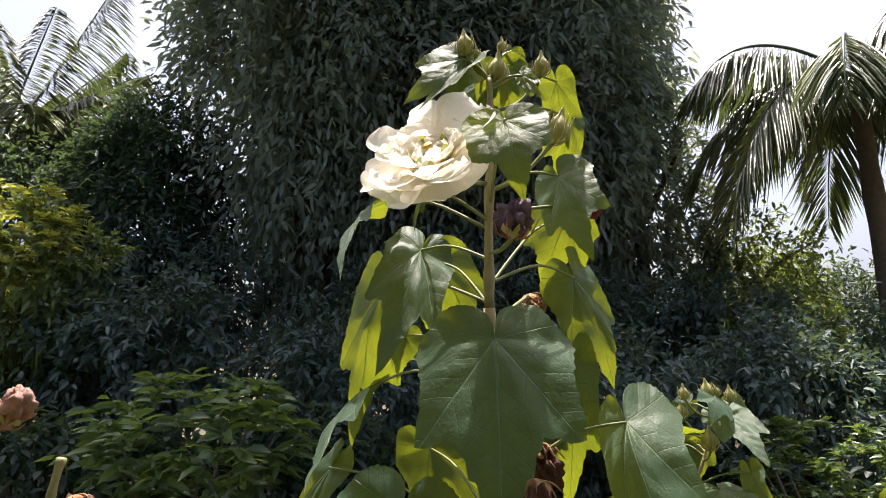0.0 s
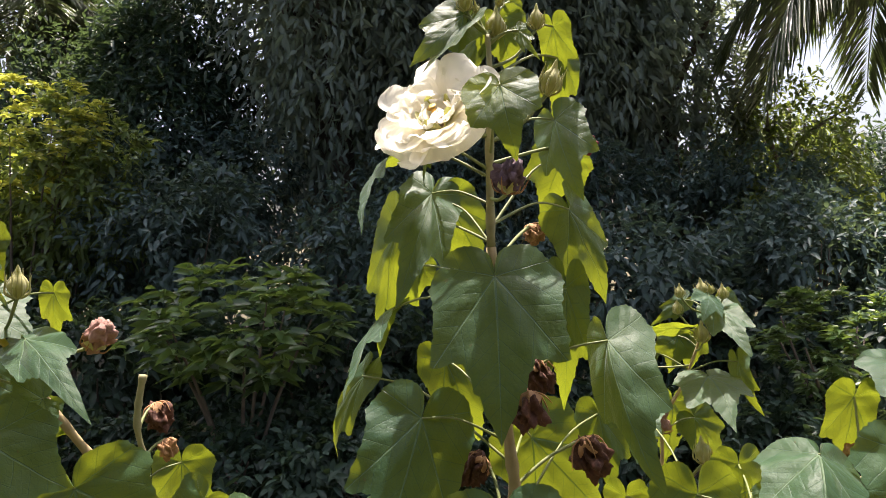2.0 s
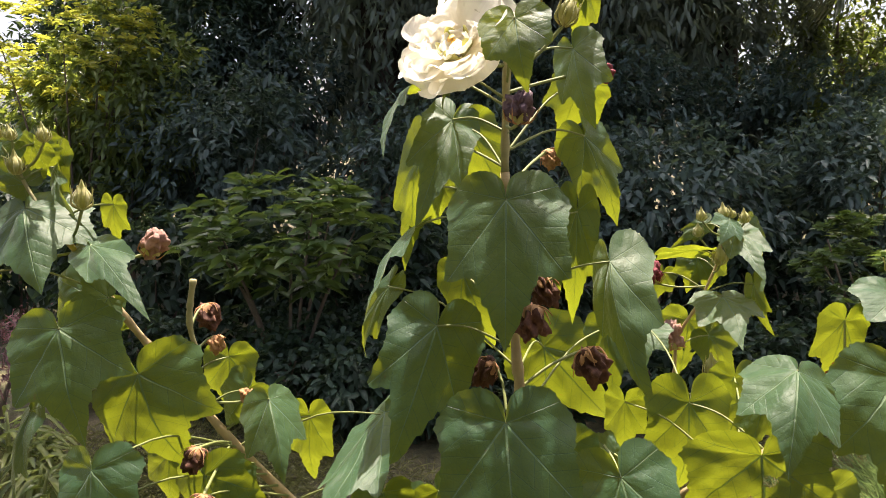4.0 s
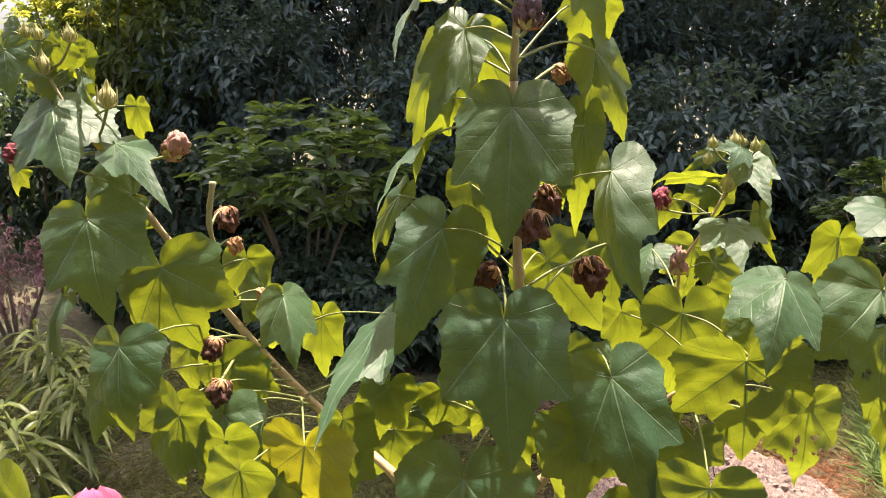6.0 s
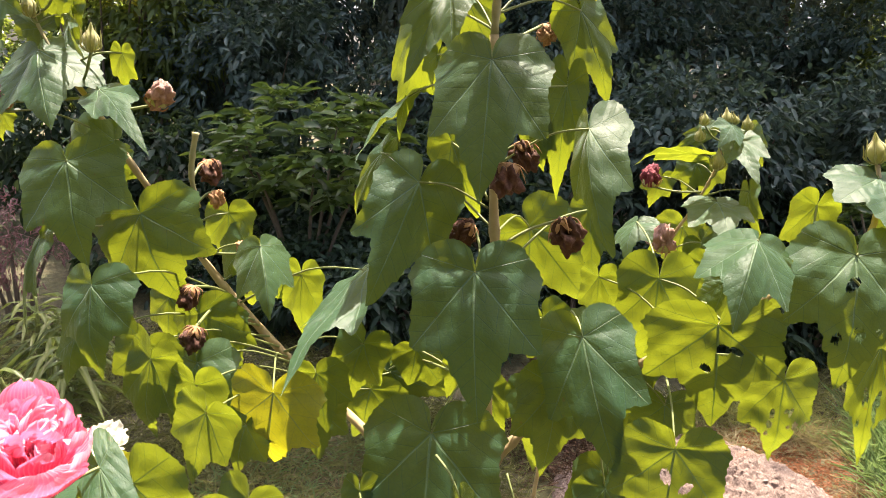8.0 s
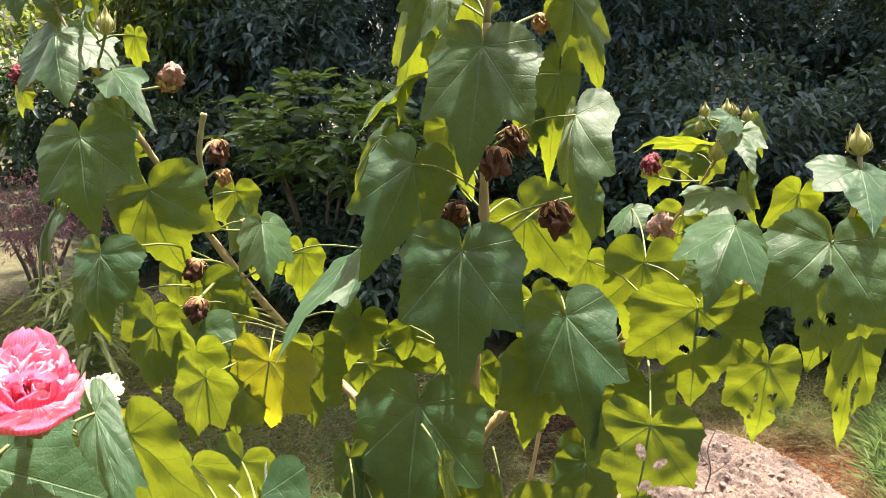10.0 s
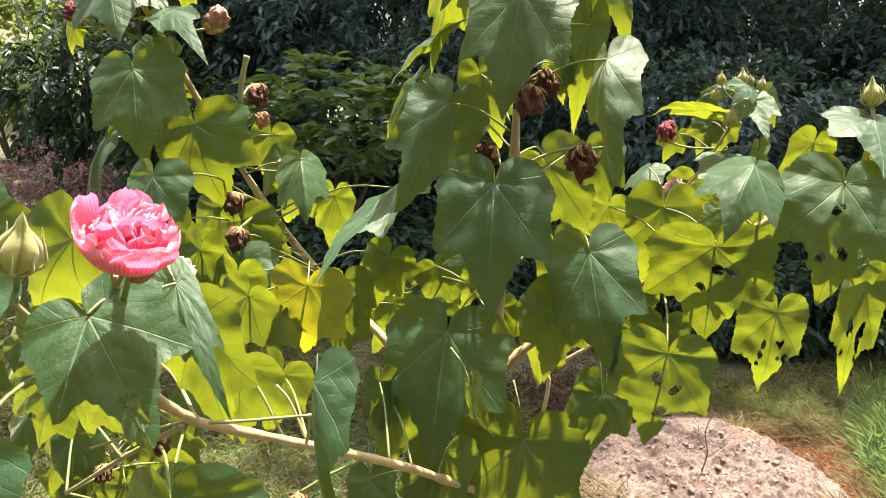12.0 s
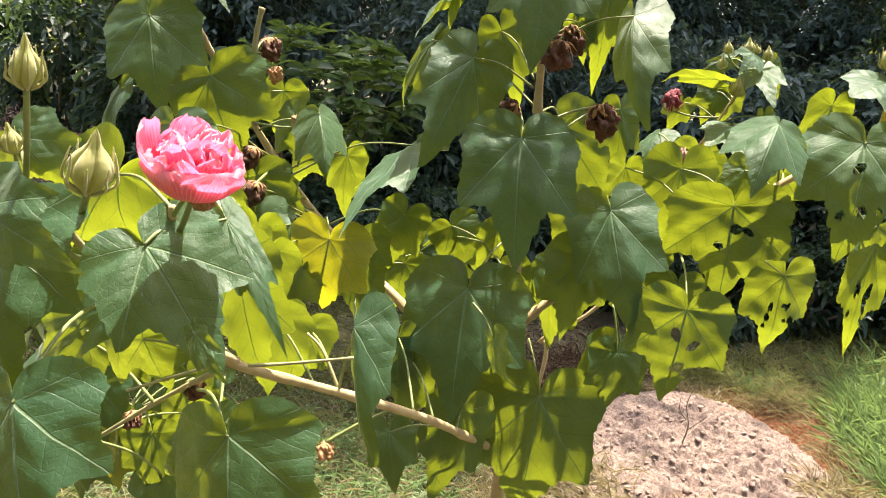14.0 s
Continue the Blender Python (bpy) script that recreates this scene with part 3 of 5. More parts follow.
def child_at(ob, shrub, place):
    """Hang a part on its shrub, with its origin at a place of the world."""
    ob.location = place
    ob.parent = shrub
    ob.matrix_parent_inverse = Matrix.Translation(-Vector(shrub.location))
    return ob


def shrub_stem(shrub, points, radii, material=None, name="stem"):
    o = Vector(points[0])
    me = tube(name, [Vector(p) - o for p in points], radii, 10, 0.11, len(points))
    me.materials.append(material or STEM)
    return child_at(new(name, me), shrub, o)


LEAVES = [0]


def leaf(shrub, base, tip, width, stalk, turn=0.0, fold=0.17, bow=0.08, holes=0, lobes=1.25, aged=False, sides=(1.0, 1.0), facing=(0.0, -1.0, 0.3)):
    """A lobed, heart-based blade on its stalk. turn: degrees that the blade is rolled about its middle rib; sides: how much wider one half and the other are; facing: where its upper side looks."""
    LEAVES[0] += 1
    seed = LEAVES[0]
    rng = random.Random(seed)
    base, tip, stalk = Vector(base), Vector(tip), Vector(stalk)
    ydir = tip - base
    size = ydir.length
    ydir.normalize()
    nor = Vector(facing)
    nor = (nor - ydir * nor.dot(ydir)).normalized()
    nor = Matrix.Rotation(radians(turn), 3, ydir) @ nor
    xdir = ydir.cross(nor)
    squash = width / (size * 0.97)
    off = rng.uniform(0, 100)
    rings = (0.0, 0.08, 0.17, 0.27, 0.37, 0.47, 0.57, 0.67, 0.76, 0.85, 0.93, 1.0)
    if holes:
        rings = tuple(i / 43 for i in range(44))
    n = 196 if holes else 98
    skew = rng.uniform(-0.07, 0.07)
    fold = fold * rng.uniform(0.5, 1.9)
    bow = bow * rng.uniform(0.4, 1.9)
    twist = rng.uniform(-0.22, 0.22)
    left, right = rng.uniform(0.93, 1.07) * sides[0], rng.uniform(0.93, 1.07) * sides[1]
    verts, uvs, faces = [], [], []
    for j, s in enumerate(rings):
        for i in range(n + 1):
            deg = -176 + 352 * i / n
            r = outline(deg)
            if lobes != 1.0:
                r = r + (1.0 - lobes) * (0.62 - 0.14 * abs(deg) / 90 - r) * (1 if 12 < abs(deg) < 110 else 0)
            r *= left if deg < 0 else right
            if s > 0.97:
                r *= 1 + 0.019 * (1 if i * 98 // n % 2 else -1) * (0.4 + abs(noise.noise((i * 88 / n, off, 2)))) + 0.035 * noise.noise((i * 34 / n, off, 0))
            th = radians(deg)
            x, y = s * r * math.sin(th), s * r * math.cos(th)
            uvs.append((0.5 + x * 0.5, 0.5 + y * 0.5))
            x = (x + skew * y * y) * squash
            t = max(-0.4, min(1.0, y))
            z = bow * 4 * t * (1 - t) if t > 0 else bow * 3 * t
            z -= fold * abs(x) + fold * 0.7 * x * x
            # the blade puckers between its ribs and waves at the rim
            rib = min(abs(abs(deg) - a) for a in (0, 40, 93))
            z += 0.026 * min(rib, 18) / 18 * s
            z += twist * x * max(y, 0.0) * 0.8
            z += 0.040 * noise.noise((x * 2.6 + off, y * 2.6, off)) + 0.020 * noise.noise((x * 7 + off, y * 7, 5)) + 0.008 * s * s * math.sin(th * 7 + off) + 0.018 * s * s * noise.noise((th * 1.3, off, 9))
            verts.append((xdir * x + ydir * y + nor * z) * size)
    for j in range(len(rings) - 1):
        for i in range(n):
            a, b = j * (n + 1) + i, (j + 1) * (n + 1) + i
            faces.append((a, a + 1, b + 1, b) if j else (a, b + 1, b))
    if holes:
        gaps = []
        for k in range(holes):
            # the eaten holes lie in rows between the ribs
            lane = rng.choice((-0.40, -0.24, 0.24)) if holes > 8 else rng.uniform(-0.5, 0.5)
            far = rng.uniform(0.34, 0.74) if holes > 8 else rng.uniform(0.18, 0.70)
            gaps.append((far * math.sin(lane), far * math.cos(lane), rng.uniform(0.022, 0.050), rng.uniform(-0.7, 0.7)))
        keep = []
        for f in faces:
            cx = sum(uvs[k][0] for k in f) / len(f) * 2 - 1
            cy = sum(uvs[k][1] for k in f) / len(f) * 2 - 1
            if all(((cx - gx) + sh * (cy - gy)) ** 2 / (gr * gr) + (cy - gy) ** 2 / (gr * gr * 1.5) > 1 + 0.6 * noise.noise((cx * 9, cy * 9, off)) for gx, gy, gr, sh in gaps):
                keep.append(f)
        faces = keep
    me = mesh_from("leaf", verts, faces, uvs)
    me.materials.append(YELLOW_LEAF if aged else LEAF)
    ob = child_at(new("leaf", me), shrub, base)
    run = base - stalk
    mid = run * 0.55 + Vector((0, 0, 0.10 * run.length))
    p = part("petiole", tube("petiole", [Vector((0, 0, 0)) - run, mid - run, Vector((0, 0, 0)) + nor * 0.001], [0.0019, 0.0014, 0.0012], 6), PETIOLE, ob)
    return ob


def petal(name, length, wide, open0, open1, ruffle, seed, curl=0.0):
    """A fan-shaped ruffled petal that rises along +z and opens towards +x."""
    nu, nv = 22, 18
    verts, uvs, faces = [], [], []
    path = [(0.0, 0.0)]
    for k in range(nv):
        t = (k + 0.5) / nv
        a = radians(open0 + (open1 - open0) * t + curl * max(0.0, t - 0.7) * 3.3)
        path.append((path[-1][0] + math.sin(a) * length / nv, path[-1][1] + math.cos(a) * length / nv))
    for k in range(nv + 1):
        v = k / nv
        t = min(max(k, 1), nv)
        a = radians(open0 + (open1 - open0) * v + curl * max(0.0, v - 0.7) * 3.3)
        half = wide * (0.14 + 0.90 * v ** 0.75) * math.sqrt(max(0.0, 1 - max(0.0, (v - 0.62) / 0.40) ** 2.6))
        for i in range(nu + 1):
            u = i / nu * 2 - 1
            wav = ruffle * v * v * (noise.noise((u * 1.7 + seed, v * 1.5, seed)) + 0.40 * noise.noise((u * 3.8, v * 3.8 + seed, seed)) + 0.22 * noise.noise((u * 8.0, v * 7.0, seed + 4)))
            lip = 0.10 * length * max(0.0, v - 0.55) * (noise.noise((u * 2.6, seed, 1)) + 0.5 * noise.noise((u * 7, seed, 2)))
            cup = 0.30 * half * (1 - u * u)
            r = path[k][0] + math.cos(a) * (wav + cup)
            z = path[k][1] - math.sin(a) * (wav + cup) + lip
            verts.append((r, half * u, z))
            uvs.append((i / nu, v))
    for k in range(nv):
        for i in range(nu):
            a = k * (nu + 1) + i
            faces.append((a, a + 1, a + nu + 2, a + nu + 1))
    return mesh_from(name, verts, faces, uvs)


def aim(place, axis, spin=0.0):
    q = Vector(axis).normalized().to_track_quat("Z", "X").to_matrix().to_4x4()
    return Matrix.Translation(place) @ q @ Matrix.Rotation(spin, 4, "Z")


def bloom(shrub, place, axis, size, whorls, material, label, stalk, seed, stamens=True, single=()):
    """A double flower: whorls of (count, length, half width, opening at the foot, opening at the rim, ruffle, curl); single petals have the way that they lean in place of the count."""
    rng = random.Random(seed)
    fl = new("flower")
    tagged(fl, label)
    child_at(fl, shrub, place)
    q = aim((0, 0, 0), axis)
    k = 0
    for count, length, wide, o0, o1, ruf, curl in whorls:
        for i in range(count):
            k += 1
            me = petal("petal", length * size * rng.uniform(0.9, 1.08), wide * size * rng.uniform(0.88, 1.12), o0 + rng.uniform(-7, 7), o1 + rng.uniform(-12, 12), ruf * size, seed * 13.7 + k * 3.1, curl)
            p = part("petal", me, material, fl)
            p.matrix_basis = q @ Matrix.Rotation(6.283 * (i + rng.uniform(-0.18, 0.18) + 0.37 * len(whorls)) / count + k * 0.11, 4, "Z")
    for way, length, wide, o0, o1, ruf, curl in single:
        k += 1
        d = q.to_3x3().inverted() @ Vector((way[0], way[1], 0.0))
        p = part("petal", petal("petal", length * size, wide * size, o0, o1, ruf * size, seed * 13.7 + k * 3.1, curl), material, fl)
        p.matrix_basis = q @ Matrix.Rotation(math.atan2(d.y, d.x), 4, "Z")
    if stamens:
        col = tube("stamen_column", [(0, 0, 0), (0.01 * size, 0, 0.15 * size), (0, 0.01 * size, 0.30 * size)], [0.045 * size, 0.04 * size, 0.04 * size], 8, 0.3, seed)
        part("stamen_column", col, STAMEN, fl, "orange-yellow stamens").matrix_basis = q
    me = cup_mesh("calyx", size * 0.26, size * 0.42, seed)
    c = part("calyx", me, BUD, fl, "green pointed calyx")
    c.matrix_basis = aim(-Vector(axis).normalized() * size * 0.10, axis)
    part("flower_stalk", stalk_mesh(place, Vector(place) - Vector(axis).normalized() * size * 0.1, stalk), PETIOLE, fl)
    return fl


def stalk_mesh(origin, top, foot, thick=0.0023):
    o, t, f = Vector(origin), Vector(top), Vector(foot)
    mid = f * 0.5 + t * 0.5 + Vector((0, 0, -0.08 * (t - f).length))
    return tube("stalk", [f - o, mid - o, t - o], [thick * 1.05, thick, thick * 0.95], 7)


def cup_mesh(name, radius, height, seed):
    """Five sepals joined at the foot, their points free."""
    verts, faces = [], []
    n, m = 40, 8
    for j in range(m + 1):
        v = j / m
        for i in range(n):
            f = 6.283 * i / n
            lobe = abs(math.sin(2.5 * f))
            h = height * v * (0.45 + 0.55 * lobe)
            r = radius * (0.25 + 0.75 * math.sin(min(1.0, v * 1.25) * 1.57)) * (1 + 0.06 * noise.noise((f * 2, v * 3, seed)))
            verts.append((r * math.cos(f), r * math.sin(f), h))
    for j in range(m):
        for i in range(n):
            faces.append((j * n + i, j * n + (i + 1) % n, (j + 1) * n + (i + 1) % n, (j + 1) * n + i))
    faces.append(tuple(range(n))[::-1])
    return mesh_from(name, verts, faces)


def bud(shrub, place, axis, length, stalk, seed=0):
    """A closed egg-shaped bud with ribbed sepals, a pointed tip and narrow bracts at its foot."""
    rng = random.Random(seed + 77)
    n, m = 60, 16
    verts, faces = [], []
    fat = length * rng.uniform(0.285, 0.325)
    for j in range(m + 1):
        v = j / m
        if v < 0.38:
            r = fat * (0.30 + 0.70 * math.sin(v / 0.38 * 1.57))
        elif v < 0.74:
            r = fat * (1 - 0.70 * ((v - 0.38) / 0.36) ** 1.7)
        else:
            r = fat * 0.30 * (1 - (v - 0.74) / 0.26) ** 0.8 + 0.0004
        for i in range(n):
            f = 6.283 * i / n + 0.35 * v
            seam = abs(math.sin(2.5 * (f - 0.35 * v)))
            verts.append((r * (0.64 + 0.36 * seam ** 0.5) * math.cos(f), r * (0.64 + 0.36 * seam ** 0.5) * math.sin(f), v * length))
    for j in range(m):
        for i in range(n):
            faces.append((j * n + i, j * n + (i + 1) % n, (j + 1) * n + (i + 1) % n, (j + 1) * n + i))
    faces.append(tuple(range(n))[::-1])
    me = mesh_from("bud", verts, faces)
    me.materials.append(BUD)
    ob = child_at(new("bud", me), shrub, place)
    ob.rotation_euler = Vector(axis).to_track_quat("Z", "X").to_euler()
    tagged(ob, "plump pale green pointed flower bud")
    for k in range(8):
        a = 6.283 * k / 8
        d = Vector((math.cos(a), math.sin(a), 0))
        L = length * rng.uniform(0.5, 0.86)
        pts = [d * fat * 0.3 - Vector((0, 0, 0.01 * length)), d * fat * 1.08 + Vector((0, 0, 0.17 * length)), d * fat * 1.06 + Vector((0, 0, 0.62 * L)), d * fat * rng.uniform(0.86, 1.22) + Vector((0, 0, L))]
        part("bract", tube("bract", pts, [length * 0.03, length * 0.030, length * 0.024, length * 0.007], 5), BUD, ob)
    q = Vector(axis).to_track_quat("Z", "X").to_matrix()
    foot = q.inverted() @ (Vector(stalk) - Vector(place))
    part("bud_stalk", tube("bud_stalk", [foot, foot * 0.45 + Vector((0, 0, -0.15 * foot.length)), (0, 0, 0.02 * length)], [0.0020, 0.0018, length * 0.06], 7), PETIOLE, ob)
    return ob


def withered(shrub, place, axis, radius, material, label, stalk, seed, stretch=1.15):
    """A spent flower: folded, crumpled petals shrunk into a ball above a dry calyx."""
    bm = bmesh.new()
    bmesh.ops.create_icosphere(bm, subdivisions=4, radius=1.0)
    for v in bm.verts:
        p = v.co.copy()
        f = math.atan2(p.y, p.x)
        fold = 0.20 * math.sin(7 * f + 3 * p.z + 2 * noise.noise(p * 1.5 + Vector((seed, 0, 0)))) * (1 - p.z * p.z * 0.6)
        rough = 0.50 * noise.noise(p * 1.6 + Vector((seed, 7, 0))) + 0.24 * abs(noise.noise(p * 3.7 + Vector((0, seed, 3)))) + 0.22 * abs(noise.noise(p * 6.3 + Vector((seed, 0, seed)))) - 0.16 + 0.12 * noise.noise(p * 12 + Vector((0, 0, seed)))
        r = radius * (0.86 + fold + rough)
        v.co = Vector((p.x * r, p.y * r, p.z * r * stretch))
    me = bpy.data.meshes.new("withered_flower")
    bm.to_mesh(me)
    bm.free()
    smooth(me)
    me.materials.append(material)
    ob = child_at(new("withered_flower", me), shrub, place)
    ax = Vector(axis).normalized()
    ob.rotation_euler = ax.to_track_quat("Z", "X").to_euler()
    tagged(ob, label)
    q = ax.to_track_quat("Z", "X").to_matrix()
    c = part("calyx", cup_mesh("calyx", radius * 0.72, radius * 0.9, seed), BUD if material in (WILT_RED, WILT_PLUM, WILT_PINK) else WILT_TAN, ob)
    c.location = (0, 0, -radius * 1.15)
    rng = random.Random(seed)
    for k in range(6):
        a = 6.283 * k / 6 + rng.uniform(-0.3, 0.3)
        d = Vector((math.cos(a), math.sin(a), 0))
        pts = [Vector((0, 0, -radius * 1.1)), d * radius * 0.8 + Vector((0, 0, -radius * 0.9)), d * radius * rng.uniform(0.95, 1.35) + Vector((0, 0, radius * rng.uniform(-0.6, 0.2)))]
        part("bract", tube("bract", pts, [radius * 0.07, radius * 0.06, radius * 0.02], 5), WILT_TAN, ob)
    foot = q.inverted() @ (Vector(stalk) - Vector(place))
    part("flower_stalk", tube("flower_stalk", [foot, foot * 0.5 + Vector((0, 0, -radius * 0.8)), (0, 0, -radius * 1.05)], [0.0021, 0.0019, 0.0024], 7), PETIOLE, ob)
    return ob


# ---- the near shrub: a main stem and three side branches from one foot ----
shrub = tagged(new("hibiscus_shrub"), "tall flowering shrub with lobed leaves, buds and double flowers", "shrub")
shrub.location = (0.093, 0.62, 0.0)
shrub_stem(shrub, [(0.093, 0.620, -0.030), (0.093, 0.620, 0.500), (0.093, 0.620, 1.017), (0.081, 0.620, 1.162), (0.070, 0.620, 1.297), (0.062, 0.620, 1.433), (0.053, 0.620, 1.559), (0.061, 0.620, 1.629), (0.056, 0.620, 1.691), (0.043, 0.620, 1.894)], [0.0130, 0.0121, 0.0113, 0.0104, 0.0096, 0.0088, 0.0079, 0.0070, 0.0062, 0.0053])
shrub_stem(shrub, [(0.043, 0.620, 1.894), (0.044, 0.625, 1.984), (0.047, 0.625, 2.075), (0.046, 0.630, 2.125)], [0.0053, 0.0045, 0.0037, 0.0028], GREEN_STEM)
shrub_stem(shrub, [(0.076, 0.625, 1.219), (0.015, 0.640, 1.248), (-0.058, 0.665, 1.277), (-0.126, 0.690, 1.325), (-0.250, 0.730, 1.398), (-0.345, 0.725, 1.497), (-0.438, 0.680, 1.653), (-0.469, 0.660, 1.714), (-0.500, 0.650, 1.771), (-0.577, 0.660, 1.859)], [0.0088, 0.0083, 0.0077, 0.0072, 0.0066, 0.0060, 0.0054, 0.0047, 0.0040, 0.0033])
shrub_stem(shrub, [(0.069, 0.625, 1.304), (0.094, 0.640, 1.348), (0.142, 0.655, 1.395), (0.245, 0.660, 1.475), (0.344, 0.620, 1.561), (0.409, 0.630, 1.614), (0.470, 0.640, 1.650), (0.553, 0.660, 1.698), (0.602, 0.680, 1.727)], [0.0075, 0.0070, 0.0065, 0.0060, 0.0055, 0.0050, 0.0045, 0.0040, 0.0035])
shrub_stem(shrub, [(0.085, 0.615, 1.125), (0.037, 0.520, 1.197), (-0.014, 0.420, 1.273), (-0.097, 0.300, 1.355), (-0.162, 0.225, 1.404), (-0.177, 0.190, 1.432), (-0.190, 0.150, 1.484), (-0.186, 0.125, 1.550), (-0.183, 0.115, 1.586)], [0.0062, 0.0058, 0.0054, 0.0050, 0.0046, 0.0042, 0.0038, 0.0034, 0.0030])
shrub_stem(shrub, [(-0.168, 0.200, 1.424), (-0.247, 0.220, 1.362), (-0.347, 0.240, 1.276)], [0.0030, 0.0025, 0.0020], GREEN_STEM)
shrub_stem(shrub, [(-0.161, 0.210, 1.416), (-0.119, 0.215, 1.425), (-0.064, 0.220, 1.439)], [0.0018, 0.0015, 0.0013], GREEN_STEM)
shrub_stem(shrub, [(-0.171, 0.200, 1.423), (-0.212, 0.190, 1.408), (-0.269, 0.185, 1.380)], [0.0018, 0.0015, 0.0013], GREEN_STEM)
shrub_stem(shrub, [(-0.098, 0.300, 1.358), (-0.123, 0.310, 1.396), (-0.144, 0.320, 1.407)], [0.0018, 0.0015, 0.0013], GREEN_STEM)
shrub_stem(shrub, [(-0.545, 0.655, 1.818), (-0.584, 0.660, 1.874), (-0.604, 0.660, 1.919)], [0.0030, 0.0025, 0.0020], GREEN_STEM)
shrub_stem(shrub, [(-0.168, 0.200, 1.424), (-0.225, 0.140, 1.481)], [0.0036, 0.0033])
shrub_stem(shrub, [(-0.225, 0.140, 1.481), (-0.237, 0.080, 1.562), (-0.247, 0.050, 1.602)], [0.0033, 0.0029, 0.0026], GREEN_STEM)
shrub_stem(shrub, [(-0.384, 0.700, 1.641), (-0.388, 0.690, 1.683), (-0.386, 0.690, 1.716), (-0.379, 0.690, 1.751)], [0.0036, 0.0039, 0.0042, 0.0045], GREEN_STEM)
shrub_stem(shrub, [(0.409, 0.630, 1.614), (0.485, 0.620, 1.676), (0.510, 0.660, 1.734), (0.511, 0.680, 1.768)], [0.0040, 0.0035, 0.0030, 0.0025])
shrub_stem(shrub, [(-0.168, 0.200, 1.424), (-0.368, 0.360, 1.325), (-0.540, 0.420, 1.315)], [0.0020, 0.0016, 0.0013], GREEN_STEM)
shrub_stem(shrub, [(-0.247, 0.220, 1.362), (-0.406, 0.380, 1.211), (-0.524, 0.420, 1.080)], [0.0020, 0.0016, 0.0013], GREEN_STEM)
shrub_stem(shrub, [(-0.168, 0.200, 1.424), (-0.321, 0.380, 1.371), (-0.447, 0.420, 1.380)], [0.0020, 0.0016, 0.0013], GREEN_STEM)
leaf(shrub, (0.020, 0.640, 2.150), (-0.036, 0.600, 2.082), 0.057, (0.046, 0.630, 2.125), turn=-12, fold=0.1, lobes=0.7)
leaf(shrub, (0.028, 0.630, 2.142), (-0.022, 0.600, 2.079), 0.040, (0.046, 0.630, 2.125), turn=48, lobes=0.7)
leaf(shrub, (0.060, 0.660, 2.151), (0.075, 0.683, 2.087), 0.068, (0.046, 0.630, 2.125))
leaf(shrub, (0.040, 0.670, 2.136), (0.004, 0.688, 2.099), 0.047, (0.046, 0.630, 2.125), turn=15)
leaf(shrub, (0.073, 0.670, 2.174), (0.062, 0.680, 2.141), 0.029, (0.046, 0.630, 2.125))
leaf(shrub, (0.080, 0.630, 2.128), (0.100, 0.600, 2.088), 0.019, (0.046, 0.629, 2.116), turn=40)
leaf(shrub, (0.126, 0.700, 2.153), (0.140, 0.725, 2.081), 0.042, (0.046, 0.629, 2.116), turn=20)
leaf(shrub, (0.140, 0.720, 2.119), (0.131, 0.746, 2.045), 0.044, (0.047, 0.625, 2.075), turn=-15)
leaf(shrub, (0.054, 0.555, 2.053), (0.066, 0.540, 1.978), 0.074, (0.045, 0.625, 1.992), turn=6, fold=0.05, lobes=0.8, facing=(0.0, -1.0, 0.12))
leaf(shrub, (0.138, 0.740, 2.003), (0.113, 0.765, 1.935), 0.076, (0.044, 0.620, 1.915))
leaf(shrub, (0.123, 0.690, 2.041), (0.151, 0.648, 1.938), 0.070, (0.045, 0.625, 2.007), turn=32)
leaf(shrub, (0.143, 0.730, 1.937), (0.197, 0.773, 1.814), 0.086, (0.044, 0.620, 1.918), turn=-25)
leaf(shrub, (-0.053, 0.660, 2.005), (-0.081, 0.540, 1.903), 0.044, (0.044, 0.624, 1.969), turn=58)
leaf(shrub, (-0.014, 0.600, 2.000), (-0.024, 0.600, 1.958), 0.018, (0.044, 0.625, 1.977), turn=50)
leaf(shrub, (-0.004, 0.690, 1.948), (0.038, 0.723, 1.856), 0.079, (0.045, 0.620, 1.893))
leaf(shrub, (-0.022, 0.670, 1.957), (-0.061, 0.597, 1.829), 0.074, (0.047, 0.620, 1.938), turn=-14, facing=(0.0, -1.0, 0.48))
leaf(shrub, (-0.067, 0.730, 1.922), (-0.098, 0.783, 1.753), 0.075, (0.047, 0.620, 1.897), turn=20)
leaf(shrub, (-0.090, 0.750, 1.812), (-0.117, 0.608, 1.731), 0.073, (0.047, 0.620, 1.824), turn=52, facing=(0.0, -0.6, 0.8))
leaf(shrub, (-0.120, 0.740, 1.735), (-0.165, 0.775, 1.617), 0.043, (0.058, 0.620, 1.660), turn=40)
leaf(shrub, (-0.041, 0.720, 1.874), (-0.047, 0.734, 1.830), 0.037, (0.047, 0.620, 1.827))
leaf(shrub, (0.045, 0.588, 1.864), (0.049, 0.539, 1.711), 0.133, (0.048, 0.620, 1.876), turn=3, facing=(0.0, -1.0, 0.48))
leaf(shrub, (0.134, 0.710, 1.841), (0.131, 0.757, 1.684), 0.061, (0.049, 0.620, 1.793))
leaf(shrub, (0.096, 0.700, 1.783), (0.116, 0.718, 1.726), 0.048, (0.051, 0.620, 1.759), turn=20)
leaf(shrub, (-0.014, 0.710, 1.759), (0.028, 0.746, 1.646), 0.076, (0.048, 0.620, 1.698))
leaf(shrub, (-0.036, 0.600, 1.716), (-0.082, 0.546, 1.557), 0.120, (0.049, 0.620, 1.687), turn=-12, facing=(0.0, -1.0, 0.48))
